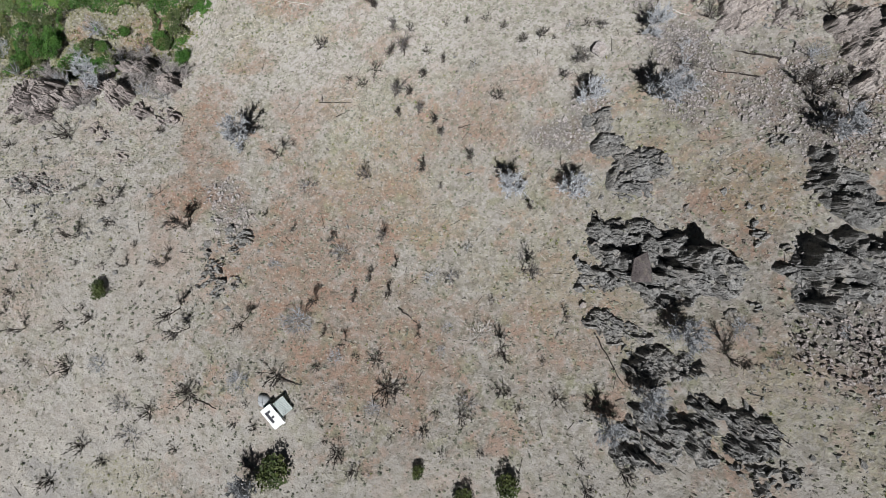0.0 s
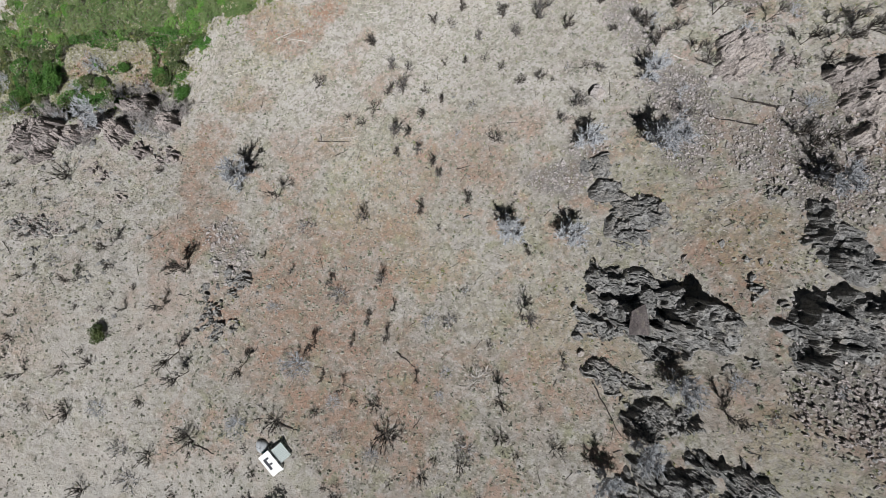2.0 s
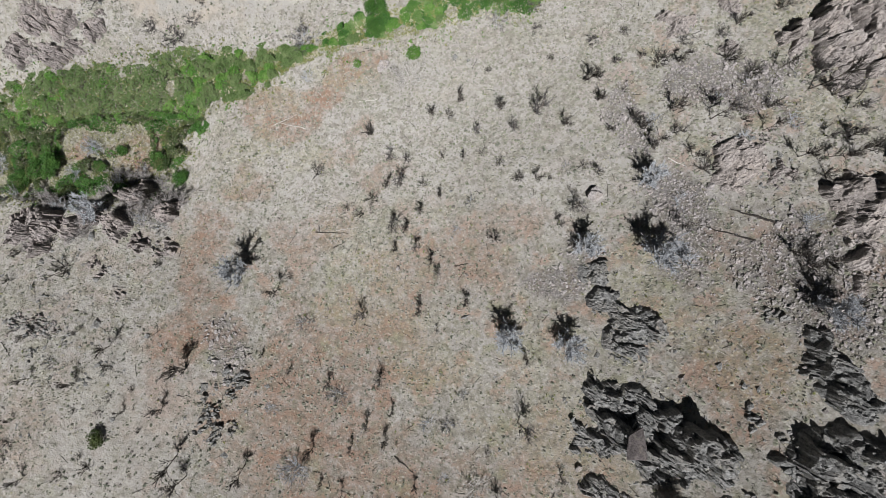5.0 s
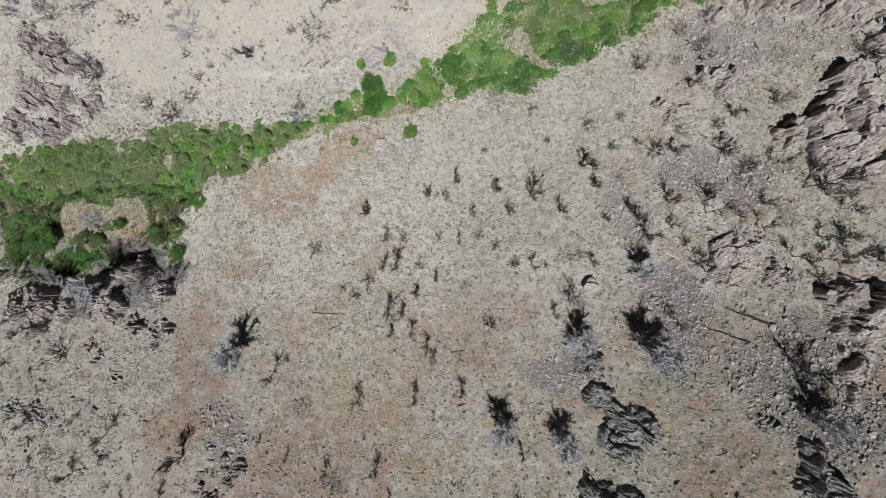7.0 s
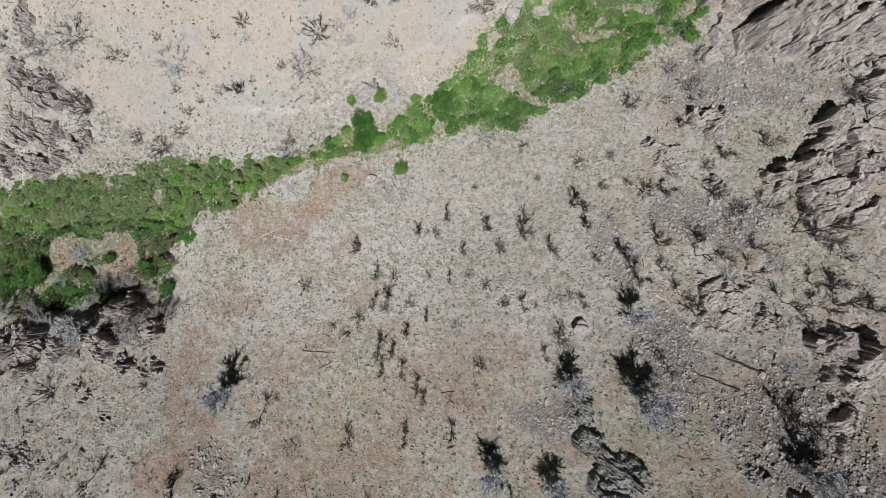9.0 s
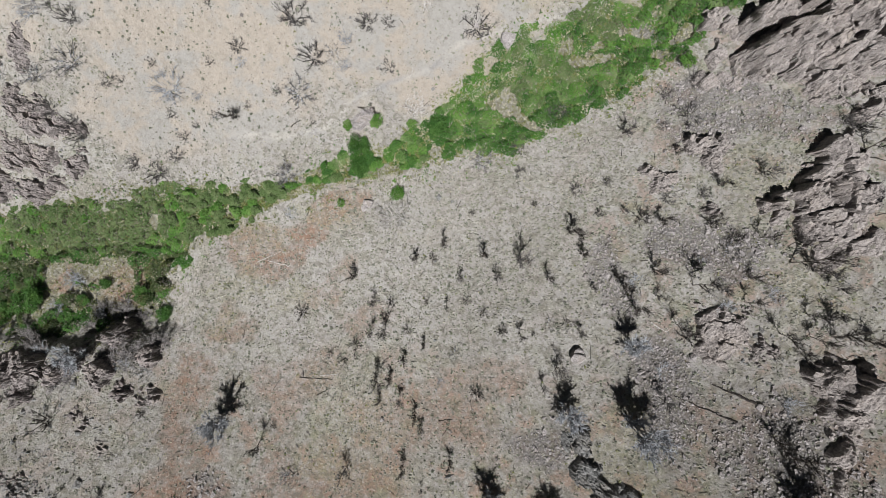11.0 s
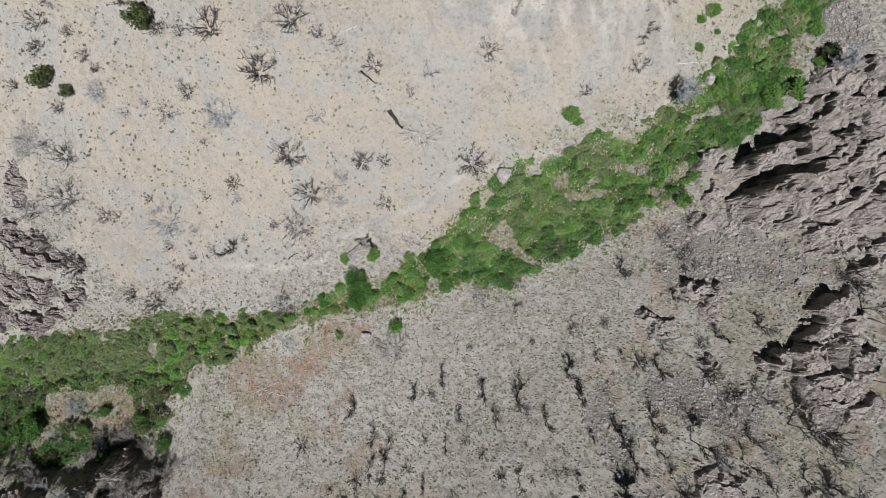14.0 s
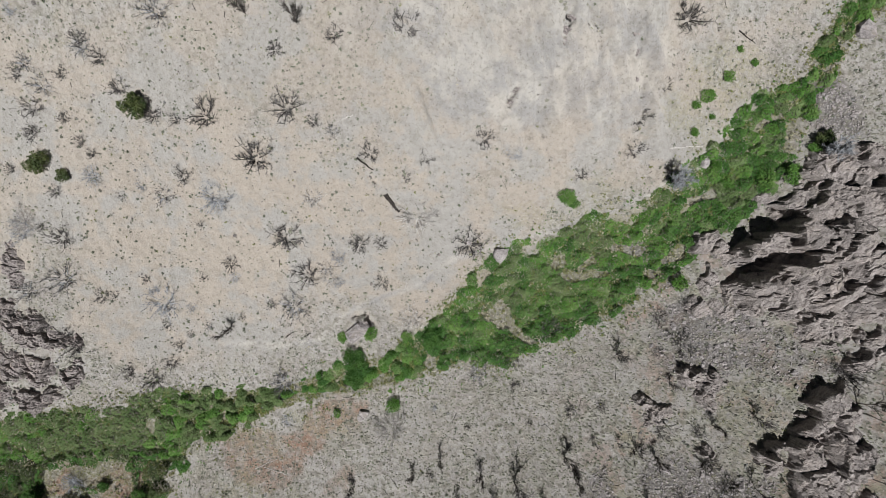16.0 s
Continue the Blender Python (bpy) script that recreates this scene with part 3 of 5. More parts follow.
PINK_ROCKS = {
    "neast": [(53, 40.1, 3.4, 2), (55.2, 41.4, 2.6, 2), (51, 42.4, 1.8, 1.2)],
    "far": [(67.7, 34.3, 3.1, 3.5), (68.8, 32, 2.7, 3.5), (66.8, 25.3, 2.3, 2.1), (65.4, 22.1, 1.7, 1.4)],
    "crown": [(53.3, 45.4, 3, 2.5), (51.4, 42.9, 2.2, 2), (55, 45, 2, 3.5), (59.7, 40.8, 1.9, 3)],
    "cliff": [(66.8, 36.2, 2.4, 4), (69.5, 37.3, 3.6, 5), (71, 34.9, 3.5, 5)],
    "wall": [(75, 74.5, 4.5, 5), (71.2, 70.6, 2.6, 5), (75.7, 69.2, 3.9, 5), (71.3, 62.6, 4.3, 3.5), (75.2, 61.4, 3.8, 3), (71.7, 57.6, 3.3, 2.5), (75.8, 65.3, 3.3, 4)],
    "lumps": [(45.5, 73.4, 2, 2.5), (47.8, 72, 2.2, 2.5), (45.9, 70.5, 1.8, 1.5)],
    "lumpb": [(54.3, 78.5, 2.2, 2), (56.2, 76.5, 2.4, 2.2), (56.5, 74.2, 1.5, 1.5), (53.1, 79.4, 1.6, 1.5)],
    "stone": [(55.1, 65.4, 1.5, 2)],
    "canyon": [(60.2, 105.1, 2.9, 5), (64, 101.5, 3.6, 1.2), (68.5, 103.8, 3.2, 1.6), (72, 96.6, 5.3, 9), (76.1, 103.4, 5.2, 11), (81.1, 104.2, 5.1, 11), (84.2, 100.1, 5, 9), (75.3, 97.2, 4.8, 8), (79.3, 95.1, 4.7, 7), (83.2, 93.1, 4, 6)],
    "skirt": [(59.7, 97.1, 2.5, 2), (62.4, 92.7, 2.9, 2), (57.8, 92.6, 2, 1.5), (78.1, 89.8, 3.5, 3), (74.7, 87.7, 3.2, 2), (72, 92.8, 3.6, 3), (67.4, 96, 3.3, 2.5)],
    "upper": [(79.4, 115.4, 3.7, 4.2), (83.4, 118.5, 4.4, 4.2), (88, 120.3, 4.3, 4.2), (76.2, 111.1, 3.9, 4.2), (80.9, 110.8, 5.4, 5.6), (86.3, 112.6, 5.3, 5.6), (73.3, 112.5, 2.9, 2.1)],
    "corner": [(81.1, 83.2, 3, 4), (83.3, 86.1, 3, 4)],
}
PLUM_ROCKS = {
    "bluff": [(-90.9, 33.2, 3.5, 5), (-84.9, 33.6, 3.4, 5), (-80.2, 32.2, 2.7, 4.375), (-75.9, 34.8, 3.1, 5), (-69.5, 33.4, 2.9, 5), (-68.1, 40.6, 2.8, 6.25), (-59.8, 36.4, 2.6, 5), (-57.6, 28, 1.4, 2.5), (-63.3, 29.1, 2, 3.125), (-86.2, 28.6, 2.9, 2.5), (-92.9, 31.1, 2.6, 2.5)],
    "westrock": [(-92, 91.5, 3.2, 2.7), (-87.5, 88.7, 3.6, 2.7), (-82.8, 87.2, 2.8, 2.25), (-77.8, 86.4, 2.3, 1.8), (-93.4, 81.6, 3.9, 2.7), (-86.6, 80.2, 3.3, 2.7), (-80, 78.6, 2.8, 2.7), (-98, 74.1, 3.4, 2.25), (-89.5, 73.1, 3.3, 4.05), (-85, 74.5, 2.4, 3.6), (-91.9, 95.4, 2.1, 1.8)],
    "westtop": [(-89.9, 104.3, 3, 2.5), (-89.7, 108, 2, 2), (-88.8, 100.5, 1.5, 1)],
}

# long fins with one steep side: crest from x, y to x, y, height of the steep side, width of the gentle one
LAVA_FINS = [(36.2, -1.0, 41.6, -0.6, 9.5, 4.5), (26.4, 3.6, 30.4, 4.5, 4, 4), (31.9, -27.1, 38.2, -25.9, 5, 4), (27.3, -30.6, 32.2, -32.9, 5, 3), (49.6, -8.0, 53.2, -6.4, 4.5, 2.4), (52.8, -6.4, 57, -5.6, 4, 2.4), (58.2, 0.3, 63, -0.8, 4, 4), (30.5, 18.1, 37.6, 13.2, 3, 3.5), (54.5, 9.4, 57.6, 11.4, 4, 3), (57.1, 7.6, 60.4, 7.5, 4, 4), (56.4, 12.9, 58.9, 14.8, 4, 3), (29.2, -19, 33.5, -17.1, 2.5, 2), (33.7, -19.1, 37.8, -16.5, 2.5, 2), (31.1, -8, 44.7, -4.1, 2.5, 3), (24.4, -2.8, 28.9, -5.5, 3, 3), (42, -25.7, 45.7, -27, 3.5, 3), (37.8, -22.3, 40.6, -23.6, 3, 2.5), (32.3, -0.9, 37.6, 2.2, 3, 3)]
PINK_FINS = [(62.8, 102.8, 77.6, 108.4, 8.5, 5), (63.4, 97.0, 81, 103.6, 10, 9), (71.8, 89.5, 80.5, 92.9, 5, 6), (73.8, 108.4, 79.6, 110, 6, 5), (62.2, 67.2, 66.9, 68.2, 5.5, 6), (66.2, 68.2, 71.8, 69.0, 5.5, 6), (69.5, 73.2, 77, 75.2, 3, 5), (67, 61.5, 70, 63, 2.5, 2.5), (69.8, 60.1, 76.2, 64.3, 3, 5), (52.5, 44.9, 57.1, 45.2, 3, 3), (51.9, 79, 60.1, 79.1, 3, 3), (66.8, 36, 71.7, 36.6, 5, 5), (64.9, 31.3, 70.6, 32.1, 5, 4)]


def bodies(keep):
    """Numbers the separate bodies of a mask on a grid."""
    mark = np.where(keep, np.arange(1, keep.size + 1).reshape(keep.shape), 0)
    while True:
        was = mark
        for a in (0, 1):
            for d in (1, -1):
                mark = np.where(keep, np.maximum(mark, np.roll(mark, d, a)), 0)
        if (mark == was).all():
            return mark


def chipped(seed, material, bumps=14):
    """An angular block about 1 m across: a hull of chance points."""
    rng = random.Random(seed)
    bm = bmesh.new()
    for _ in range(bumps):
        v = Vector((rng.uniform(-1, 1), rng.uniform(-1, 1), rng.uniform(-1, 1)))
        bm.verts.new(v / max(abs(v.x), abs(v.y), abs(v.z)) * 0.5 * rng.uniform(0.8, 1.0))
    bmesh.ops.convex_hull(bm, input=bm.verts)
    me = bpy.data.meshes.new("block")
    bm.to_mesh(me)
    bm.free()
    me.materials.append(material)
    return me


BLOCKS = {m.name: [chipped(400 + k, m) for k in range(5)] for m in (LAVA, PINK, PLUM)}


def outcrop(name, heads, material, label, category, seed, turn, cell=3.0, grid=0.2, fins=(), chips=1.0):
    """Broken outcrops: near-level heads that stand out of the slope, split into tilted blocks with open joints. Each body is a thing."""
    if fins:
        heads = [(a + (c - a) * q, b + (d - b) * q, w * 0.5, 0.0) for a, b, c, d, h, w in fins for q in (0, 0.5, 1)]
    heads = np.array(heads)
    middling = heads[:, 2].mean()
    cell = min(cell, (0.55 if middling < 2.1 and not fins else 1.0) * middling)
    pad = heads[:, 2].max() * 0.6 + 1.5
    xs = np.arange((heads[:, 0] - heads[:, 2]).min() - pad, (heads[:, 0] + heads[:, 2]).max() + pad, grid)
    ys = np.arange((heads[:, 1] - heads[:, 2]).min() - pad, (heads[:, 1] + heads[:, 2]).max() + pad, grid)
    x, y = np.meshgrid(xs, ys)
    x, y = x + (vnoise(x, y, 0.5, seed) - 0.5) * grid, y + (vnoise(x, y, 0.5, seed + 1) - 0.5) * grid
    sway = 5.0 if fins else 3.4
    wx, wy = x + (fractal(x, y, 3, seed + 2) - 0.5) * sway, y + (fractal(x, y, 3, seed + 3) - 0.5) * sway
    base = land(x, y)
    big, gap = blocks(wx, wy, cell, seed + 5, 1.7, turn)
    small, gap2 = blocks(wx, wy, cell * 0.34, seed + 6, 2.1, turn + 12)
    # the outline follows whole blocks
    ux, uy = wx - big[3] * 0.45, wy - big[4] * 0.45
    z = np.full(x.shape, -3.0)
    for cx, cy, r, h in () if fins else heads:
        d = np.hypot(ux - cx, uy - cy) / (r * 1.0)
        level = 0.3 * (land(cx, cy) - base) + h * (0.36 + 0.5 * (1 - np.clip(d, 0, 2) ** 2))
        z = np.maximum(z, np.where(d < 1.25, level * step(-d, -1.12, -0.84) - 1.2 * step(d, 0.95, 1.2), -3))
    for x0, y0, x1, y1, h, w in fins:
        long = math.hypot(x1 - x0, y1 - y0)
        ax, ay = (x1 - x0) / long, (y1 - y0) / long
        ox, oy = (-ay, ax) if ax > 0 else (ay, -ax)
        along, off = (ux - x0) * ax + (uy - y0) * ay, (ux - x0) * ox + (uy - y0) * oy
        ends = step(along, -0.12 * long, 0.25 * long) * step(long - along, -0.12 * long, 0.25 * long)
        ramp = np.where(off < 0, np.clip(1 + off / w, 0, 1), 1 - step(off, 0.0, 0.5))
        z = np.maximum(z, h * ramp * ends * (0.75 + 0.5 * fractal(x, y, 4, seed + 14)) - 0.9 * (1 - step(ramp * ends, 0.02, 0.2)))
    top = 3.0 if fins else heads[:, 3].mean()
    lift = np.clip(top / 3, 0.4, 1.25)
    inside = step(z, -0.3, 0.7)
    z = z + inside * lift * ((big[0] - 0.6) * 1.9 + big[1] * big[3] * 0.6 + big[2] * big[4] * 0.8 + (small[0] - 0.5) * 0.42 + small[1] * small[3] * 0.8 + small[2] * small[4] * 0.8)
    z = z - inside * lift * (2.2 * (1 - step(gap, 0.0, 0.07 + 0.05 * chips)) + 0.55 * chips * (1 - step(gap2, 0.0, 0.13)))
    tiny, gap3 = blocks(x, y, 0.55, seed + 9, 1.5, turn - 20)
    z = z + inside * chips * ((tiny[0] - 0.5) * 0.3 + tiny[1] * tiny[3] * 0.9 + tiny[2] * tiny[4] * 0.9) + inside * (vnoise(x, y, 0.45, seed + 8) - 0.5) * 0.15
    keep = z > -0.6
    zz = base + np.maximum(z, -1.2) - 0.2
    n = len(xs)
    k = (np.arange(len(ys) - 1)[:, None] * n + np.arange(n - 1)[None, :]).ravel()
    f = np.stack([k, k + 1, k + n + 1, k + n], -1)
    mark = bodies(keep).ravel()
    owner = mark[f].max(1)
    verts = np.stack([x, y, zz], -1).reshape(-1, 3)
    for body in np.unique(owner):
        g = f[owner == body]
        if body == 0 or len(g) < 40:
            continue
        used = np.unique(g)
        again = np.zeros(len(verts), int)
        again[used] = np.arange(len(used))
        rock = tagged(new(name, mesh_of(name, verts[used], again[g], material)), label, category, group="rock outcrops")
        rng = random.Random(int(seed + body))
        for _ in range(min(26, 3 + len(g) // 170)):
            p = verts[rng.choice(used)]
            size = rng.uniform(0.35, 1.0) * lift
            block = part("block", BLOCKS[material.name][rng.randrange(5)], rock)
            block.matrix_basis = Matrix.LocRotScale((p[0], p[1], p[2] - 0.1 * size), Euler((rng.uniform(-0.35, 0.35), rng.uniform(-0.35, 0.35), rng.uniform(0, 6.3))), (size * rng.uniform(0.8, 1.7), size, size * rng.uniform(0.4, 0.9)))


def rock_cluster(heads, material, label, seed, turn):
    """A heap of jagged blocks with open gaps, each block a part."""
    rng = random.Random(seed)
    cx, cy = sum(h[0] for h in heads) / len(heads), sum(h[1] for h in heads) / len(heads)
    heap = new("rock_cluster")
    heap.matrix_basis = pose(cx, cy, float(land(cx, cy)))
    tagged(heap, label, "rock cluster", "rock clusters")
    for x, y, r, h in heads:
        for _ in range(max(6, int(6.5 * r * r))):
            a, q = rng.uniform(0, math.tau), r * math.sqrt(rng.random())
            px, py = x + math.cos(a) * q, y + math.sin(a) * q
            size = rng.uniform(0.35, 0.95) * min(1.2, 0.5 + 0.26 * h)
            block = part("block", BLOCKS[material.name][rng.randrange(5)], heap)
            z = float(land(px, py)) + rng.uniform(0.05, 0.42) * h * (1 - 0.6 * q / r)
            block.matrix_basis = Matrix.LocRotScale((px - cx, py - cy, z - float(land(cx, cy))), Euler((rng.uniform(-0.5, 0.5), rng.uniform(-0.5, 0.5), radians(turn) + rng.uniform(-0.5, 0.5))),
                                                    (size * rng.uniform(0.9, 1.7), size * rng.uniform(0.5, 0.9), size * rng.uniform(0.9, 1.9)))


for _i, (_n, _heads) in enumerate(DARK_CLUSTERS.items()):
    rock_cluster(_heads, LAVA, "heap of small dark jagged lava blocks on the soil", 2300 + _i, 10)
for _i, (_n, _heads) in enumerate(BROWN_CLUSTERS.items()):
    rock_cluster(_heads, PLUM, "heap of brown jagged rock blocks with dark gaps", 2400 + _i, -35)
DARK_ROCK = ("dark grey fractured lava outcrop rising from the dry slope", "rock outcrop")
PINK_ROCK = ("pinkish brown craggy rock outcrop above the creek", "rock outcrop")
PLUM_ROCK = ("purplish brown broken rock outcrop with dark hollows", "rock outcrop")
for _i, (_n, _heads) in enumerate(LAVA_ROCKS.items()):
    outcrop("rock_outcrop", _heads, LAVA, *DARK_ROCK, 100 + 20 * _i, -32, chips=1.1)
for _i, (_n, _heads) in enumerate(PINK_ROCKS.items()):
    outcrop("rock_outcrop", _heads, PINK, *PINK_ROCK, 700 + 20 * _i, 36, 3.4, chips=0.45)
for _i, (_n, _heads) in enumerate(PLUM_ROCKS.items()):
    outcrop("rock_outcrop", _heads, PLUM, *PLUM_ROCK, 1300 + 20 * _i, -20, 2.2)
for _i, _fin in enumerate(LAVA_FINS):
    outcrop("rock_fin", (), LAVA, "dark lava fin with a steep shaded northern face", "rock fin", 1600 + 20 * _i, -32, 2.2, fins=(_fin,), chips=1.1)
for _i, _fin in enumerate(PINK_FINS):
    outcrop("rock_fin", (), PINK, "long pinkish rock fin with a steep shaded northern face", "rock fin", 1900 + 20 * _i, 36, 2.8, fins=(_fin,), chips=0.45)


# ---- plants ----
def tubes(paths, sides=3):
    """Tapered branches: each path is rows of x, y, z, radius. Quads round each piece."""
    verts, faces = [], []
    for path in paths:
        start = len(verts)
        for q, (x, y, z, r) in enumerate(path):
            a, b = path[max(q - 1, 0)], path[min(q + 1, len(path) - 1)]
            d = Vector((b[0] - a[0], b[1] - a[1], b[2] - a[2]))
            if d.length < 1e-6:
                d = Vector((0, 0, 1))
            d.normalize()
            u = d.orthogonal().normalized()
            v = d.cross(u)
            for s in range(sides):
                ang = s * math.tau / sides
                verts.append((x + r * (u.x * math.cos(ang) + v.x * math.sin(ang)), y + r * (u.y * math.cos(ang) + v.y * math.sin(ang)), z + r * (u.z * math.cos(ang) + v.z * math.sin(ang))))
        for q in range(len(path) - 1):
            for s in range(sides):
                a, b = start + q * sides + s, start + q * sides + (s + 1) % sides
                faces.append((a, b, b + sides, a + sides))
    return verts, faces


def grow(rng, start, way, length, radius, bend, pieces):
    """One crooked branch from start along way; rows of x, y, z, radius."""
    p, d, rows = Vector(start), Vector(way).normalized(), []
    for q in range(pieces + 1):
        rows.append((p.x, p.y, p.z, radius * (1 - 0.8 * q / pieces)))
        d = (d + Vector((rng.uniform(-1, 1), rng.uniform(-1, 1), rng.uniform(-0.7, 0.9))) * bend).normalized()
        p = p + d * (length / pieces)
    return rows


def offshoots(rng, paths, count, length, radius, bend, pieces, lift=0.25):
    out = []
    for path in paths:
        for _ in range(count):
            q = rng.uniform(0.12, 0.97) * (len(path) - 1)
            i = min(int(q), len(path) - 2)
            a, b = Vector(path[i][:3]), Vector(path[i + 1][:3])
            p = a.lerp(b, q - i)
            side = Vector((rng.uniform(-1, 1), rng.uniform(-1, 1), rng.uniform(-0.4, 0.8))).normalized()
            d = ((b - a).normalized() * 0.8 + side + Vector((0, 0, lift))).normalized()
            out.append(grow(rng, p, d, length * rng.uniform(0.5, 1.2), radius, bend, pieces))
    return out


def shrub_meshes(seed, stems, spread, rise, thick, shoots, twigs, tall=0.0):
    """Stems and twigs of a bare shrub with a crown about 1 m across at scale 1 (and about rise high)."""
    rng = random.Random(seed)
    main = []
    trunk = []
    foot = Vector((0, 0, -0.12))
    if tall:
        trunk = [grow(rng, foot, (rng.uniform(-0.15, 0.15), rng.uniform(-0.15, 0.15), 1), tall + 0.12, thick * 1.5, 0.09, 5)]
    for k in range(stems):
        ang = math.tau * (k + rng.uniform(-0.35, 0.35)) / stems
        out = spread * rng.uniform(0.6, 1.1)
        start = foot
        if tall:
            row = trunk[0][rng.randint(1, 5)]
            start = Vector(row[:3])
        main.append(grow(rng, start, (math.cos(ang) * out, math.sin(ang) * out, rise * rng.uniform(0.6, 1.15)), math.hypot(0.5 * spread, rise * (0.5 if tall else 0.85)) * rng.uniform(0.75, 1.15), thick, 0.15, 5))
    second = offshoots(rng, main, shoots, 0.30, thick * 0.55, 0.25, 2)
    third = offshoots(rng, second, twigs, 0.17, thick * 0.42, 0.3, 1)
    return tubes(trunk + main, 4), tubes(second + third, 3)


def shrub(name, stem_mat, twig_mat, shape):
    (v, f), (v2, f2) = shape
    ob = new(name, mesh_of(name, v, f, stem_mat, True))
    part("crown", mesh_of("crown", v2, f2, twig_mat), ob)
    return ob


def plant(kinds, rows, label, category, group, height=(0.55, 0.8), seed=0, sink=0.05, wide=0.95):
    """Stands copies of some first plants on the land at rows of x, y, crown width."""
    rng = random.Random(seed)
    for x, y, size in rows:
        first = kinds[rng.randrange(len(kinds))]
        tall = rng.uniform(*height)
        z = float(land(x, y) + relief(np.array(x), np.array(y))) - sink
        m = pose(x, y, z, rng.uniform(-6, 6), rng.uniform(-6, 6), rng.uniform(0, 360))
        ob = copy_thing(first, m)
        ob.scale = (size * wide, size * wide, size * tall * 1.5)
        tagged(ob, label, category, group)


def remove(obs):
    for ob in obs:
        for o in (*ob.children_recursive, ob):
            bpy.data.objects.remove(o)


DARK_SOUTH = [(-72.4, -42.6, 4.2), (-62.7, -38.9, 2.9), (22.9, -38.7, 3.8), (-15.5, -38.6, 3.5), (-48.6, -36.5, 2.5), (-66.8, -36.3, 4), (-18.6, -35.9, 4.1), (28.1, -35.1, 3.3), (-0.4, -35.1, 2), (6.4, -34.8, 1.9), (22.4, -34.7, 2.4), (-20.8, -33.9, 1.6), (-9.3, -33.1, 1.4), (-33.8, -32, 2.6), (-37.6, -31.6, 2.2), (-3.4, -31.4, 3.6), (-54.1, -29.7, 4.4), (3.1, -29.3, 3.6), (-35.5, -28.1, 2), (12.8, -27.3, 2.3), (-46.7, -26.5, 5.8), (19.1, -25.3, 3.8), (-9.9, -25.1, 6.3), (10.4, -24.8, 3.9), (-30.4, -23.2, 5.4), (-70, -22.1, 4.6), (-23.1, -21.6, 2.5), (-77.6, -21, 2.3), (-12.3, -20.3, 3.9), (-56.3, -20.2, 2.5), (17.1, -19.4, 1.8)]
DARK_SLOPE = [(-18.1, -17.7, 2.3), (10.3, -17.3, 4.8), (41.6, -15.8, 4.4), (-4.6, -15.6, 1.9), (-22, -15.5, 1.9), (-77.9, -14.9, 2.7), (-47.7, -14.8, 4.3), (-36.7, -12.8, 4.3), (-81.7, -12.1, 2.3), (21, -11.6, 1.9), (-49.8, -11.2, 4.9), (-24, -9.8, 3.2), (-80.1, -4.2, 1.5), (-60.3, -3.2, 1.9), (-9.1, -3.2, 2), (-53.6, -3, 3.7), (-21.6, 1.7, 2.9), (-69.6, 2.2, 2.8), (-11.5, 2.5, 3.1), (-78.2, 3.3, 2.2), (-29.6, 3.4, 1.8), (-35.6, 6.8, 1.6), (15.8, 7.4, 2.7), (-64.8, 8.9, 4), (-80.4, 11.1, 2.2), (-71.3, 11.8, 1.8), (-0.4, 12, 1.6), (-15.5, 14.8, 3.5), (-4.1, 15.9, 3), (5.1, 18.1, 3.1), (62.3, 19, 3.1), (-34.1, 19.2, 4)]
DARK_CREEK = [(-90.3, 21.4, 3.3), (-31.5, 22.3, 2.1), (-78, 23.8, 5.3), (-59.3, 24.8, 2.4), (-90.4, 27.2, 2.9), (-83.3, 29.7, 3.6), (10.8, 30.2, 3.6), (-16.9, 35.3, 3.2), (-20.2, 36.6, 2.2), (-14.5, 38.6, 3.7), (60.9, 39.8, 2.9), (65.4, 39.9, 3.8), (-3.2, 41.7, 2.6), (21.9, 41.8, 1.3), (16.1, 42, 2.7), (48.6, 42.3, 4.5), (28.3, 44, 2.9), (-26.9, 45, 4), (12.3, 45.6, 2.6), (-7, 47.4, 2.4), (0.8, 47.6, 2.2), (9.1, 47.7, 2.4), (55.5, 51, 2.7), (2, 56.8, 2.7), (36.4, 58.9, 1.6), (57.8, 60.1, 3.8), (54.5, 63.6, 4.3), (43.3, 64.7, 4.7), (64.5, 66.2, 4.3), (10.6, 66.5, 1.7), (23.6, 68, 1.9)]
DARK_BANK = [(47.9, 68.2, 2.7), (54.2, 68.7, 2.8), (31.8, 71, 2.8), (37.9, 72, 2.1), (21.1, 75.4, 2.7), (-61.3, 76.9, 5.8), (-66.3, 79.1, 3.7), (78.9, 80.4, 5.3), (-57, 80.8, 3.7), (20.8, 80.9, 3.7), (49.2, 83.3, 2.5), (53.8, 85, 5.2), (-54.5, 85.1, 2.9), (-77.8, 85.6, 5.5), (-24.4, 87.4, 1.8), (-51.7, 87.5, 1.8), (29, 87.8, 4.2), (-79.3, 88.3, 3.9), (-56.7, 89.9, 2.8), (50.4, 90.1, 3.3), (-84.4, 90.8, 4.9), (-39.1, 91.5, 2), (55.9, 92.4, 3.5), (-90.2, 92.6, 3.4), (-32, 94, 2.5), (-69.7, 97, 3.6), (-7.2, 98.3, 3.5), (-23.3, 100.5, 5.7), (-40.2, 103.3, 3.5), (11.9, 106.3, 6.3), (-6.9, 106.8, 2.9), (-11.7, 106.9, 4.4)]
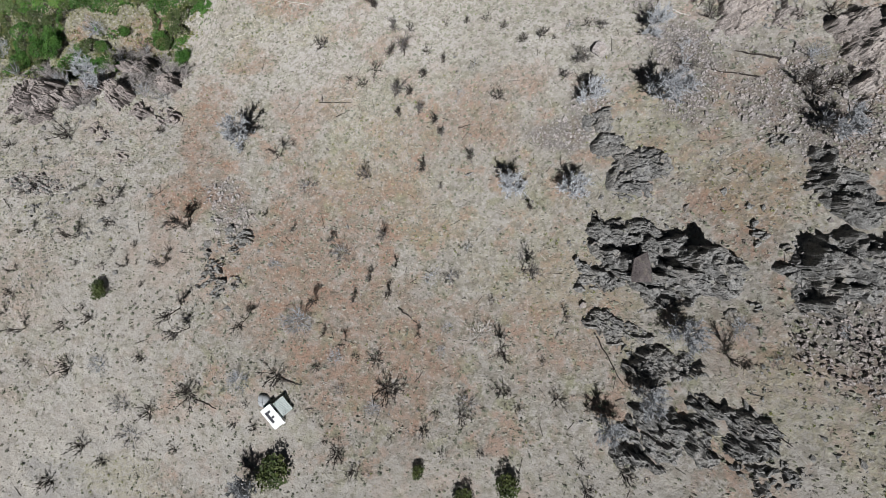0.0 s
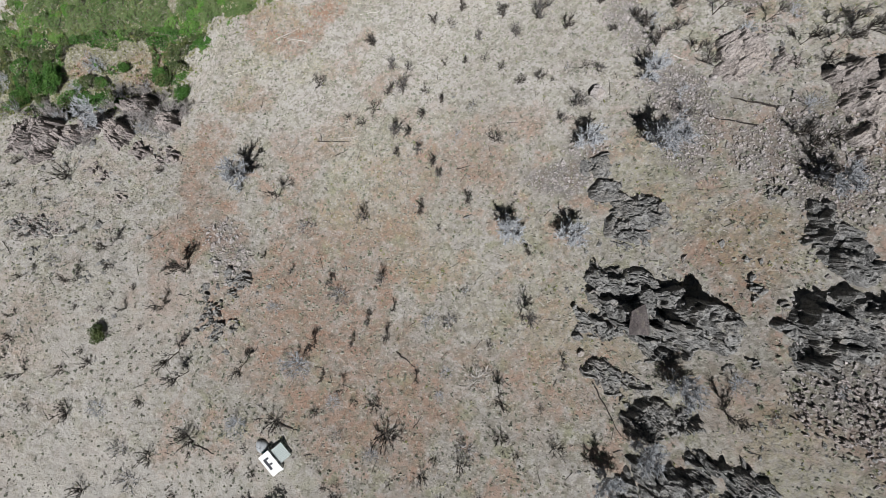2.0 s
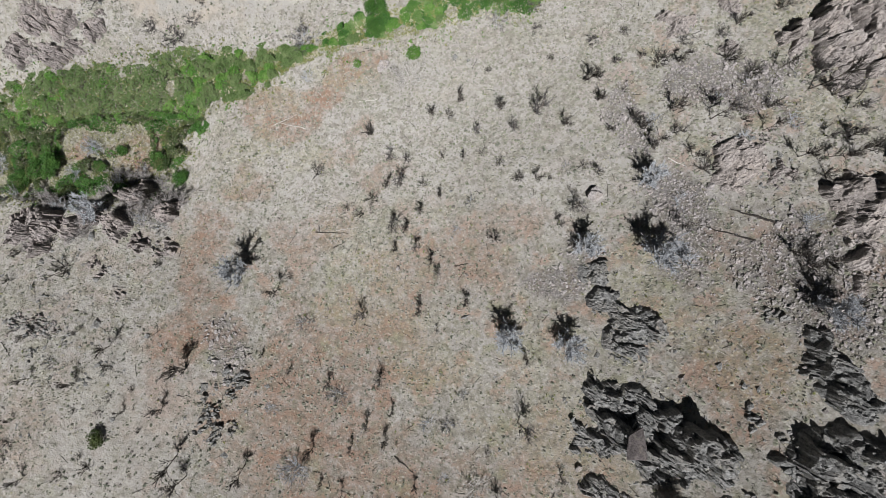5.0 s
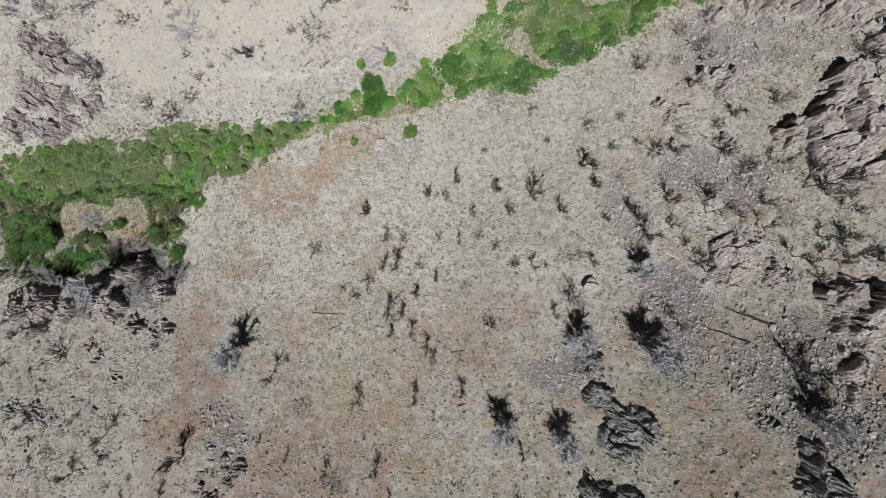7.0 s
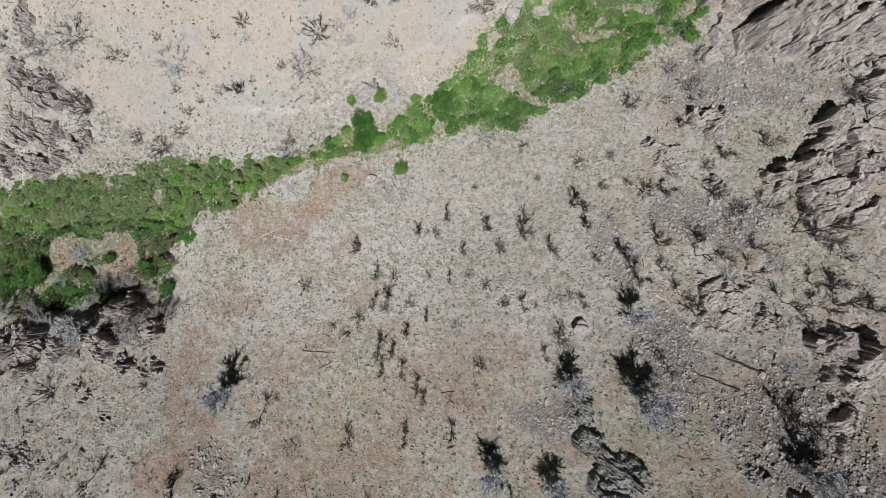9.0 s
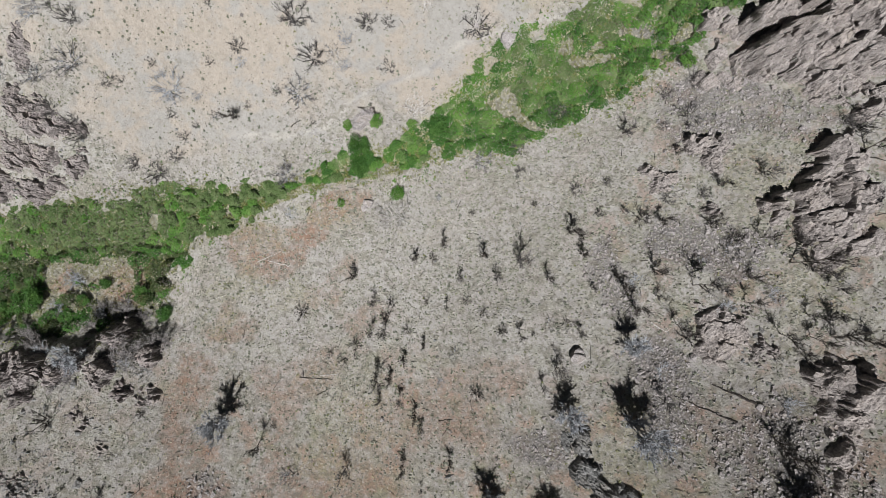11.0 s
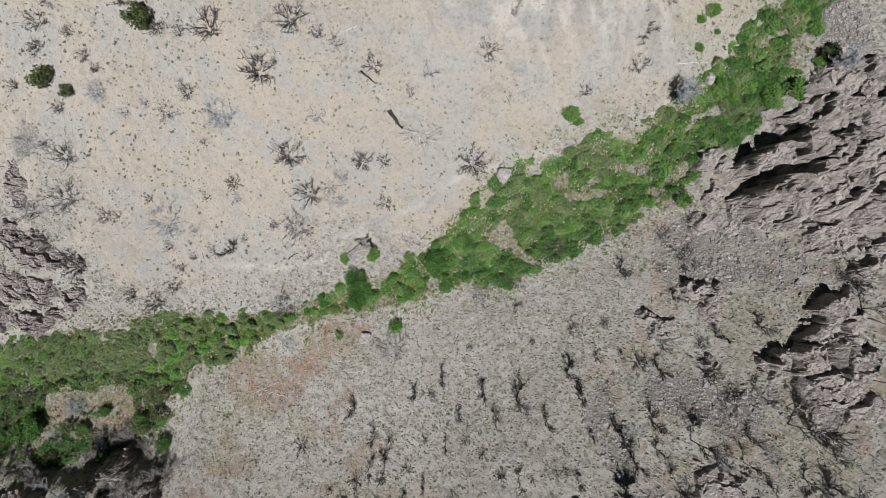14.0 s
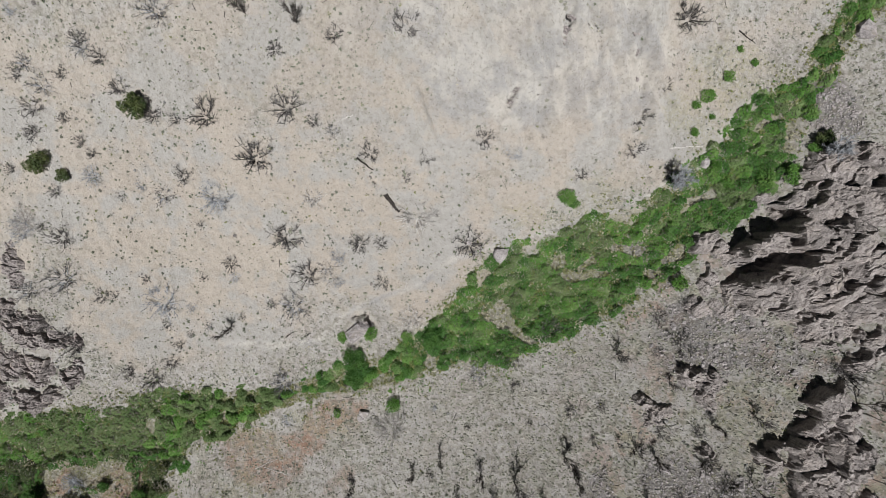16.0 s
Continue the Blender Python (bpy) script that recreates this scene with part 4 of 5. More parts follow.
DARK_TOP = [(-27.5, 108.5, 6.8), (-76.6, 109.9, 5.2), (-81, 112.5, 2.2), (35.4, 119.8, 2.6), (-76.5, 119.8, 2.9), (-0.8, 119.9, 2.1), (-47.6, 122, 4), (3.4, 123.6, 3.2), (45.6, 124.4, 4.4), (-31.9, 124.9, 7.2), (-8, 124.9, 4.3), (-86.2, 125, 2.4), (-66.7, 127, 2.4), (15.1, 127, 4.3), (-68.7, 129.7, 2.6), (46.2, 130.6, 5), (-18.7, 131.2, 2.7), (-79.3, 132.5, 3.1), (-47.3, 132.9, 2.7), (-40.7, 133.3, 6.6), (-51.8, 133.9, 4.1), (-23.9, 133.9, 6.7), (50.9, 136.4, 2.9), (-78.3, 136.9, 5), (-58.5, 139.3, 4.1), (-70.2, 142.8, 3.2), (-80.6, 143.6, 3.3), (-25, 144.4, 3.3), (-61.3, 145.2, 3.6), (-13.2, 146, 3.4), (0.6, 146.3, 5.4), (54.8, 148.6, 6.3)]
PALE_SOUTH = [(-57.6, -34.5, 4.2), (-59.6, -28.8, 3.4), (-12.4, -28.3, 2.6), (4.1, -27, 3.4), (-18.7, -25.4, 1.8), (-37.5, -24, 4.1), (-64.2, -21.6, 3.2), (-0.4, -18.4, 1.8), (46.9, -15.7, 1.9), (-27, -13.5, 5.1), (43.3, -11.6, 3.3), (54.3, -11.3, 2), (-2, -5.5, 2.8), (1.7, -5.5, 3), (-32.8, -3.2, 2.4), (-19.8, -0.8, 3.8), (4.9, 0, 2.1), (-75.1, 6, 2.4), (-27.6, 12.5, 3.2), (3.6, 31.6, 1.8), (-60.5, 32.5, 3.4), (-64.9, 33.8, 3.2), (-84.2, 36.4, 4.3), (6.5, 37.4, 2.3), (-99.6, 40.6, 5), (-76, 43.6, 3.8), (25.2, 43.9, 2), (-86.4, 45.7, 3.5), (-70.4, 47.2, 3.3)]
PALE_NORTH = [(-107.9, 49.1, 4.3), (-83, 52.3, 4.7), (-30.1, 67.2, 2.8), (-30.7, 75.7, 5.7), (13.2, 77.9, 4.2), (-26.9, 93.5, 6), (-50.6, 93.7, 2.3), (-56.6, 95.1, 6.9), (-86.5, 98.4, 4.8), (-16.6, 98.7, 2.5), (-95.3, 100, 4.6), (-39.8, 100.4, 2.5), (-78, 100.9, 6.3), (-19.2, 102, 2.9), (-85.7, 111.9, 5.2), (-41.1, 117.2, 6.9), (-52.7, 118.2, 4.1), (-61.9, 118.7, 2.2), (-57.2, 120.3, 2.4), (-67.5, 122.7, 4.1), (21.1, 124.1, 3), (-15, 129.5, 2.5), (-75.3, 141.1, 4.4), (-78.1, 145.5, 3.5), (-64.5, 147.5, 4.3), (-47.7, 152.4, 5.4), (-78.4, 155, 2.7)]
WHITE_SHRUBS = [(-6.6, 65.8, 6.5), (-1.5, 90.2, 4.8), (0.8, 112.5, 7.1), (-20.5, 116.5, 3.8), (6.7, -15.5, 4.5), (-18.8, 99.6, 3.4), (-84.5, 113.5, 5)]
SNAGS_SOUTH = [(-16.5, -9.1, 2.4), (-10.1, -8.7, 2.8), (-14, -5.6, 3), (14.2, -3.9, 4.5), (-50.1, 4.2, 5.3), (59.6, 24.7, 5.1), (-1.8, 26, 3), (-5.1, 27.5, 2.8), (-9.3, 27.7, 2.8), (42.5, 31.8, 3.4), (-7, 32.3, 3.1), (-10.4, 32.5, 4.1), (25.8, 35.7, 4.1), (-4.3, 36.2, 3.1), (-0.4, 38.8, 2.6), (-11.7, 41.2, 3.4), (-8.3, 41.2, 4.1), (19.3, 42.1, 3.2), (73.7, 42.9, 4.7), (69.1, 43.2, 4.2), (40.6, 46.5, 4.9), (66.4, 47, 3.3)]
SNAGS_NORTH = [(-10.3, 47.3, 2.7), (33.2, 51.1, 2.2), (50.3, 51.5, 5.5), (70.3, 51.8, 2.9), (7.7, 52.4, 3.1), (25.5, 52.9, 3.4), (15.6, 53, 3.1), (59.1, 53, 2.9), (-14.9, 53.1, 3.5), (37.4, 53.3, 2.4), (44.3, 54.5, 4.5), (65.3, 55.7, 6), (19.7, 56.1, 6.1), (12.8, 57, 4.1), (-1.5, 57.2, 3.2), (31.9, 57.5, 3.2), (4.7, 59.6, 3.4), (61.7, 60.2, 3.1), (29.9, 62.2, 4.6), (41.7, 82.3, 4.9), (-42.1, 89.3, 4.6), (-20.3, 148.8, 4.7), (-30, 150.8, 3.9)]
GREY = [(-34.2, -40.3, 4.8), (26.1, -27.1, 4), (30.7, -21.8, 4.3), (35.9, -12.2, 4.7), (22.3, 10.8, 4.7), (12.4, 11.8, 5.1), (59.1, 19.3, 4.9), (-42.9, 23.3, 5.4), (37.4, 27.1, 6.3), (26.5, 27.7, 4.4), (-73.6, 36, 5.2), (38.8, 40.3, 4), (53.7, 117.7, 4), (82.7, 122.2, 3.8)]
DARK_MORE = [(-16.1, -19.7, 2.2), (-1.3, -28.7, 2.4), (8.8, -9.3, 1.8), (-64.4, 5.0, 2.6), (-59.5, 0.9, 1.7), (-66.2, -13.1, 3.2), (-71.2, -14.1, 2.8), (-81.0, -8.3, 2.6), (-57.4, -6.8, 1.6), (-69.4, -2.6, 1.8), (-63.3, -0.3, 2.1), (-67.5, -10.8, 2), (-64.6, -3.0, 1.8)]
BANK_MORE = [(-46.7, 100.6, 2.3), (-67.0, 97.1, 2.2), (-59.5, 100.4, 2), (-45.7, 112.1, 1.8), (-64.6, 148.6, 3.4), (-80.5, 131.5, 3), (-71.5, 134.5, 2.8)]
PALE_MORE = [(0.9, -14.5, 2.2), (-19.9, -19.8, 2.6), (55.1, 47.6, 3), (-16.2, 104.1, 3.2), (-47.2, 89.5, 2), (61.5, 32, 3.5), (57, 58, 3.2), (52, 55.5, 3), (62.5, 50, 2.8), (44, 36, 3.4), (41, 52, 3)]
SNAGS_MORE = [(57.9, 48.7, 3.4), (62.3, 43.5, 4), (58.1, 27.4, 4.4), (66.4, 43.2, 3.6), (69.6, 46.5, 3.8), (47.0, 44.5, 3.4), (44.4, 49.6, 3.2), (4.9, 47.3, 2.2), (22.8, 32.3, 2.4), (46.4, 63.7, 4), (56.5, 70.2, 3.4), (39.0, 50.9, 4), (79.2, 75.6, 5), (78.5, 63.7, 4.4), (63.8, 72.2, 3.4), (35.4, 65.4, 2.2), (40.0, 65.4, 2), (50.6, 77.2, 2.4), (68.3, 54.2, 4.2), (-0.6, 23.1, 2.4), (30.4, 42.4, 2.6)]
BRUSH = [(-87.7, 38.2, 3.6), (-67.6, 38.4, 3.6), (-63.1, 36.7, 3.6), (-60.7, 37.1, 3.6), (-77.9, 31.0, 3.6), (-86.9, 30.5, 3.6), (-70.7, 44.7, 3.6), (-65.5, 42.5, 3.6), (-77.1, 41.2, 3.6), (-68.7, 36.4, 3.6), (-84.8, 36.7, 3.6), (-65.1, 35.2, 3.6), (-91.6, 39.6, 3.6), (-76.9, 31.8, 3.6), (-58.8, 38.6, 3.6), (-75.3, 45.1, 3.6)]
JUNIPERS = [(3.4, -41.7, 3.8), (10.7, -39.2, 4.2), (-29.1, -38.6, 5.9), (-4.3, -37.8, 2.5), (-64.2, -7.8, 3.6), (-73.6, 122.9, 3.1), (82, 124.8, 4.1), (-78.7, 125.8, 5.1), (-54.8, 135.4, 5.5)]
LUSH_BUSHES = [(-60, 44.3, 4.5), (-100.7, 44.6, 6.1), (-92.9, 47.6, 8.3), (-80.3, 47.8, 3.5), (-65.9, 48.6, 5.4), (-75.3, 51.5, 3.3), (-18.4, 69.2, 2.3), (-5.6, 70.9, 3.8), (-13.9, 76.7, 5.1), (-13.8, 81.7, 5.6), (3.3, 85.9, 5.5), (-16.7, 86.2, 2.8), (-2.4, 86.5, 2.8), (-10.3, 87.2, 3.8), (54.5, 97, 4), (64.7, 116.6, 3.5), (71.5, 117.4, 4.6), (76.5, 118.3, 5), (62.5, 120.7, 2.8), (80.9, 123.7, 3.4), (80.5, 130.2, 3.9), (57.7, 127.5, 2.1), (60.3, 134.4, 3.6), (58, 132.8, 2.4), (64.4, 138.2, 3), (61.5, 130.5, 1.6), (70, 141, 2), (66.5, 143.5, 1.8), (32.4, 115.2, 4.2), (34, 114, 2.6)]

dark_kinds = [shrub("burnt_shrub", CHAR, SMOKED, shrub_meshes(10 + k, 7 + k % 4, 0.85, 0.85, 0.028, 6, 5)) for k in range(6)]
plant(dark_kinds, DARK_SOUTH + DARK_CREEK + DARK_MORE, "burnt leafless shrub with charred crooked branches on dry soil", "shrub", "burnt shrubs", seed=1, wide=0.68)
hoary_kinds = [shrub("burnt_shrub", CHAR, HOARY, shrub_meshes(20 + k, 9 + k, 1.05, 0.7, 0.024, 6, 4)) for k in range(6)]
plant(hoary_kinds, DARK_BANK + DARK_TOP + BANK_MORE, "burnt shrub with dark stems and pale grey outer twigs", "shrub", "grey-tipped shrubs", seed=9, wide=0.8)
pale_kinds = [shrub("dead_shrub", SILVER, SILVER if k % 2 else HOARY, shrub_meshes(30 + k, 18 + 2 * k, 1.1, 0.62, 0.021, 4, 3)) for k in range(4)]
plant(pale_kinds, PALE_SOUTH + PALE_NORTH + PALE_MORE, "bleached dead shrub with pale radiating branches", "shrub", "bleached shrubs", (0.5, 0.75), seed=2, wide=0.88)
white_kinds = [shrub("bleached_shrub", ASHEN, ASHEN, shrub_meshes(60 + k, 22, 1.1, 0.62, 0.023, 4, 3)) for k in range(3)]
plant(white_kinds, WHITE_SHRUBS, "bone-white dead shrub with bare radiating branches", "shrub", "white shrubs", (0.5, 0.7), seed=11, wide=0.95)
snag_kinds = [shrub("burnt_tree", BARK, HOARY if k % 2 else SMOKED, shrub_meshes(50 + k, 8 + k, 0.5 + 0.05 * k, 0.7, 0.022, 6, 4, tall=0.9)) for k in range(6)]
plant(snag_kinds, SNAGS_SOUTH + SNAGS_NORTH + SNAGS_MORE + DARK_SLOPE, "slender charred dead tree standing on the slope", "tree", "burnt trees", (0.85, 1.2), seed=3, wide=0.8)
grey_kinds = [shrub("grey_juniper", ASHEN, SILVER, shrub_meshes(70 + k, 15, 0.95, 0.8, 0.03, 9, 11, tall=0.9)) for k in range(3)]
plant(grey_kinds, GREY, "dead juniper tree with a dense silver-grey twig crown", "tree", "grey junipers", (0.85, 1.05), seed=4)
brush_kinds = [shrub("dead_brush", HOARY, ASHBRUSH, shrub_meshes(40 + k, 16, 1.1, 0.7, 0.024, 7, 7)) for k in range(3)]
plant(brush_kinds, BRUSH, "dense ash-grey dead brush on the broken bluff", "brush", "dead brush", (0.55, 0.8), seed=7, wide=1.1)
remove(white_kinds + brush_kinds + hoary_kinds + dark_kinds + pale_kinds + snag_kinds + grey_kinds)


def leaf_cloud(rng, points, normals, size, upright=0.0, flat=0.8):
    """Small bent leaf clumps, two faces each, set at points."""
    n = len(points)
    a = rng.normal(size=(n, 3)) + normals * flat
    a /= np.linalg.norm(a, axis=1)[:, None]
    b = np.cross(a, rng.normal(size=(n, 3)))
    b /= np.linalg.norm(b, axis=1)[:, None]
    c = np.cross(a, b)
    s = size * rng.uniform(0.6, 1.35, (n, 1))
    quads = np.stack([points - b * s * 0.5, points + c * s * 0.32 + a * s * 0.12, points + b * s * 0.5 + a * s * upright, points - c * s * 0.32 + a * s * 0.12], 1)
    return quads.reshape(-1, 3), np.arange(4 * n).reshape(-1, 4)


def green_bush(seed, leaves, material, name="green_bush", leaf=0.075):
    """A leafy bush with a crown about 1 m across at scale 1: short trunk, limbs, a crown of leaf clumps in uneven lobes."""
    rng, prng = np.random.default_rng(seed), random.Random(seed)
    limbs = [grow(prng, (0, 0, -0.08), (math.cos(k * 1.05), math.sin(k * 1.05), 1.1), 0.5, 0.03, 0.2, 4) for k in range(6)]
    v, f = tubes(limbs, 4)
    ob = new(name, mesh_of(name, v, f, BARK, True))
    lobes = np.array([(0.27 * math.cos(k * 0.9 + seed) * prng.uniform(0.5, 1.1), 0.27 * math.sin(k * 0.9 + seed) * prng.uniform(0.5, 1.1), prng.uniform(0.22, 0.5), prng.uniform(0.13, 0.23)) for k in range(8)])
    pick = rng.integers(0, len(lobes), leaves)
    d = rng.normal(size=(leaves, 3))
    d /= np.linalg.norm(d, axis=1)[:, None]
    pts = lobes[pick, :3] + d * lobes[pick, 3:4] * rng.uniform(0.55, 1.08, (leaves, 1))
    v, f = leaf_cloud(rng, pts, d, leaf)
    part("crown", mesh_of("crown", v, f, material), ob)
    return ob


juniper_kinds = [green_bush(90 + k, 1100, JUNIPER, "juniper") for k in range(3)]
plant(juniper_kinds, JUNIPERS, "dark green live juniper bush on dry ground", "juniper", "live junipers", (0.7, 0.95), seed=5, wide=1.25)
lush_kinds = [green_bush(110 + k, 900, LUSH) for k in range(3)]
deep_kinds = [green_bush(120 + k, 2600, DEEP, leaf=0.048) for k in range(3)]
plant(deep_kinds, [q for q in LUSH_BUSHES if q[0] < -50 or q[2] > 5], "dense dark green rounded bush by the creek", "bush", "dark creekside bushes", (0.5, 0.65), seed=8, wide=1.12)
plant(lush_kinds, [q for q in LUSH_BUSHES if q[0] >= -50 and q[2] <= 5], "rounded bright green leafy bush beside the creek", "bush", "creekside bushes", (0.5, 0.65), seed=6, wide=1.1)
remove(juniper_kinds + lush_kinds + deep_kinds)


def thicket(name, label, materials, x0, x1, count, seed, size, tall, keep, lumps=2.8, areas=()):
    """Dense leafage of the creek bed: leaf clumps on a lumpy canopy of rounded heads, with gaps. One object for each kind of leaf."""
    rng = np.random.default_rng(seed)
    x = rng.uniform(x0, x1, count)
    lo, hi = low_edge(x) - 3, high_edge(x) + 3
    y = lo + (hi - lo) * rng.random(count)
    wx, wy = x + (fractal(x, y, 2.5, seed + 2) - 0.5) * 2.4, y + (fractal(x, y, 2.5, seed + 3) - 0.5) * 2.4
    (chance, _, _, du, dv), gap = blocks(wx, wy, lumps, seed, 1.25, 25)
    inside = creek(x, y)
    wide = fractal(x, y, 11, seed + 6, 3)
    ok = (inside > 0.1) & keep(x, y, wide) & (chance > 0.03)
    x, y, chance, du, dv, gap, inside, wide = (q[ok] for q in (x, y, chance, du, dv, gap, inside, wide))
    head = np.clip(1 - (du ** 2 + dv ** 2) / (0.6 * lumps) ** 2, 0, 1) ** 0.8
    top = tall * (0.3 + 0.7 * step(inside, 0.0, 2.0)) * (0.3 + 1.1 * chance) * (0.06 + 0.94 * head)
    z = land(x, y) - 0.35 + top * (1 - 0.4 * rng.random(len(x)) ** 2)
    nor = np.stack([du * 0.55, dv * 0.55, np.full(len(x), 1.3)], -1)
    pts = np.stack([x, y, z], -1)
    kind = np.floor(np.clip(hash2(np.floor(chance * 9973), np.zeros(len(x)), seed) * 0.7 + wide * 0.6 - 0.15, 0, 0.999) * len(materials)).astype(int)
    for where, first in areas:
        kind = np.where(spots(x, y, where, seed + 8, 0.6) > 0.5, first, kind)
    for k, material in enumerate(materials):
        g = kind == k
        v, f = leaf_cloud(rng, pts[g], nor[g], size, flat=1.6)
        tagged(new(name, mesh_of(name, v, f, material)), label, "thicket", kind="stuff")


def seam(x, y):
    return 57.5 + (fractal(x, y, 9, 401) - 0.5) * 9


def west_gap(x, y):
    return spots(x, y, [(-70, 47, 10, 5, 1.0), (-84, 52, 7, 4, 1.0), (-76, 55, 9, 3, 1.0)], 91, 1.1) < 0.45


DEEP_AREAS = [(16, 81.5, 10, 3, 1), (28, 86, 10, 3, 1), (39, 91, 8, 3.2, 1), (4, 85, 4, 4, 1), (57, 103, 5, 6, 1), (34, 103, 4, 2.5, 1), (73, 120, 6, 4, 1), (46, 98, 9, 3.5, 1), (66, 111, 6, 4, 1)]
WILLOW_AREAS = [(18, 95, 7, 4, 1), (38, 106.5, 7, 2.6, 1), (29, 99, 4, 2, 1), (52, 115, 5, 2, 1)]
thicket("willow_thicket", "grey-green willow thicket along the creek", (WILLOW, WILLOW, LUSH), -112, -26, 110000, 201, 0.42, 2.2, lambda x, y, k: y > seam(x, y), 2.2)
thicket("creek_scrub", "dark green scrub on the creek's lower bank", (DEEP, JUNIPER, DEEP), -112, -52, 70000, 207, 0.42, 3.2, lambda x, y, k: (y < seam(x, y) + 0.6) & west_gap(x, y) & (k > 0.26), 3.4)
thicket("creek_thicket", "bright green leafy thicket filling the creek bed", (LUSH, MEADOW, DEEP, LUSH, WILLOW), -28, 112, 190000, 203, 0.36, 1.8,
        lambda x, y, k: (k > 0.2) & (spots(x, y, [(15, 89, 4, 3, 1), (31, 100, 3.5, 2, 1), (-8, 77, 8, 2.6, 1), (82, 128, 5, 5, 1), (36, 97, 3, 1.6, 1), (24, 86, 7, 1.0, 1), (45, 106, 3, 1.5, 1), (60, 113, 3, 1.5, 1)], 93, 1.2) < 0.5), lumps=2.2, areas=((DEEP_AREAS, 2), (WILLOW_AREAS, 4)))


# ---- ground cover ----
def creekside(count, seed):
    """Places in a ragged fringe along both edges of the green belt."""
    rng = np.random.default_rng(seed)
    x = rng.uniform(-110, 110, count)
    edge = np.where(rng.random(count) < 0.5, low_edge(x), high_edge(x))
    y = edge + rng.normal(0, 2.6, count)
    d = creek(x, y)
    ok = (d > -4.5) & (d < 1.0) & (fractal(x, y, 6, seed) > 0.47)
    return x[ok], y[ok]


def tufts(name, label, category, material, spots_xy, size, blades, seed):
    """Low tufts of bent blades, all joined, on the land."""
    rng = np.random.default_rng(seed)
    x, y = spots_xy
    n = len(x)
    s = size * rng.uniform(0.5, 1.5, n)
    px, py, ps = np.repeat(x, blades), np.repeat(y, blades), np.repeat(s, blades)
    ang, out = rng.uniform(0, math.tau, n * blades), rng.uniform(0.04, 0.42, n * blades)
    z = np.repeat(land(x, y) + relief(x, y), blades)
    pts = np.stack([px + np.cos(ang) * out * ps, py + np.sin(ang) * out * ps, z + ps * rng.uniform(0.1, 0.55, n * blades)], -1)
    nor = np.stack([np.cos(ang) * 0.7, np.sin(ang) * 0.7, np.ones_like(ang)], -1)
    v, f = leaf_cloud(rng, pts, nor, 0.42 * ps[:, None])
    return tagged(new(name, mesh_of(name, v, f, material)), label, category, kind="stuff")


def scatter(count, seed, chance, area=(-110, 110, -60, 168)):
    rng = np.random.default_rng(seed)
    x, y = rng.uniform(area[0], area[1], count), rng.uniform(area[2], area[3], count)
    ok = (rng.random(count) < chance(x, y)) & (creek(x, y) < -0.3) & (footpath(x, y) < 0.3)
    return x[ok], y[ok]


tufts("sage_tufts", "low grey-green sage tufts dotted over the slope", "sagebrush", SAGE,
      scatter(24000, 301, lambda x, y: (0.3 + 0.6 * step(fractal(x, y, 11, 303), 0.4, 0.65)) * (1 - 0.7 * spots(x, y, PALE, 53, 0.4))), 0.52, 6, 305)
def within_belt(count, seed):
    rng = np.random.default_rng(seed)
    x = rng.uniform(-110, 110, count)
    y = low_edge(x) + (high_edge(x) - low_edge(x)) * rng.random(count)
    ok = (creek(x, y) > -1) & (fractal(x, y, 3, seed) > 0.42)
    return x[ok], y[ok]


tufts("gap_grass", "straw and green grass in the gaps of the thicket", "grass", STRAW_LEAF, within_belt(9000, 411), 0.55, 7, 415)
tufts("gap_herbs", "yellow-green herbs in the gaps of the thicket", "herbs", HERB, within_belt(9000, 421), 0.6, 8, 425)
tufts("creek_herbs", "low green herbs fringing the creek thicket", "herbs", LUSH, creekside(2000, 361), 0.5, 12, 365)
tufts("creek_grass", "yellow-green grass fringing the creek", "grass", HERB, creekside(3800, 371), 0.6, 8, 375)
tufts("straw_tufts", "small pale tufts of dry straw grass", "dry grass", STRAW_LEAF,
      scatter(34000, 331, lambda x, y: (0.05 + 0.75 * step(fractal(x, y, 6, 333), 0.46, 0.66)) * (1 - 0.75 * spots(x, y, PALE, 53, 0.4))), 0.42, 5, 335)
tufts("low_bushes", "small dark grey-green bushes dotted over the flats", "sagebrush", SAGE,
      scatter(6500, 341, lambda x, y: 0.25 + 0.2 * spots(x, y, PALE, 53, 0.4) + 0.6 * step(fractal(x, y, 13, 343), 0.42, 0.6)), 0.55, 16, 345)
tufts("charred_tufts", "small blackened stubs of burnt brush", "burnt brush", CHAR,
      scatter(6000, 381, lambda x, y: (0.1 + 0.6 * step(fractal(x, y, 9, 383), 0.42, 0.62)) * (1 - 0.6 * spots(x, y, PALE, 53, 0.4))), 0.36, 4, 385)
tufts("herb_tufts", "yellow-green low herbs in patches", "herbs", HERB,
      scatter(16000, 311, lambda x, y: 0.06 + 0.9 * spots(x, y, STRAW, 55, 0.9)), 0.5, 8, 315)


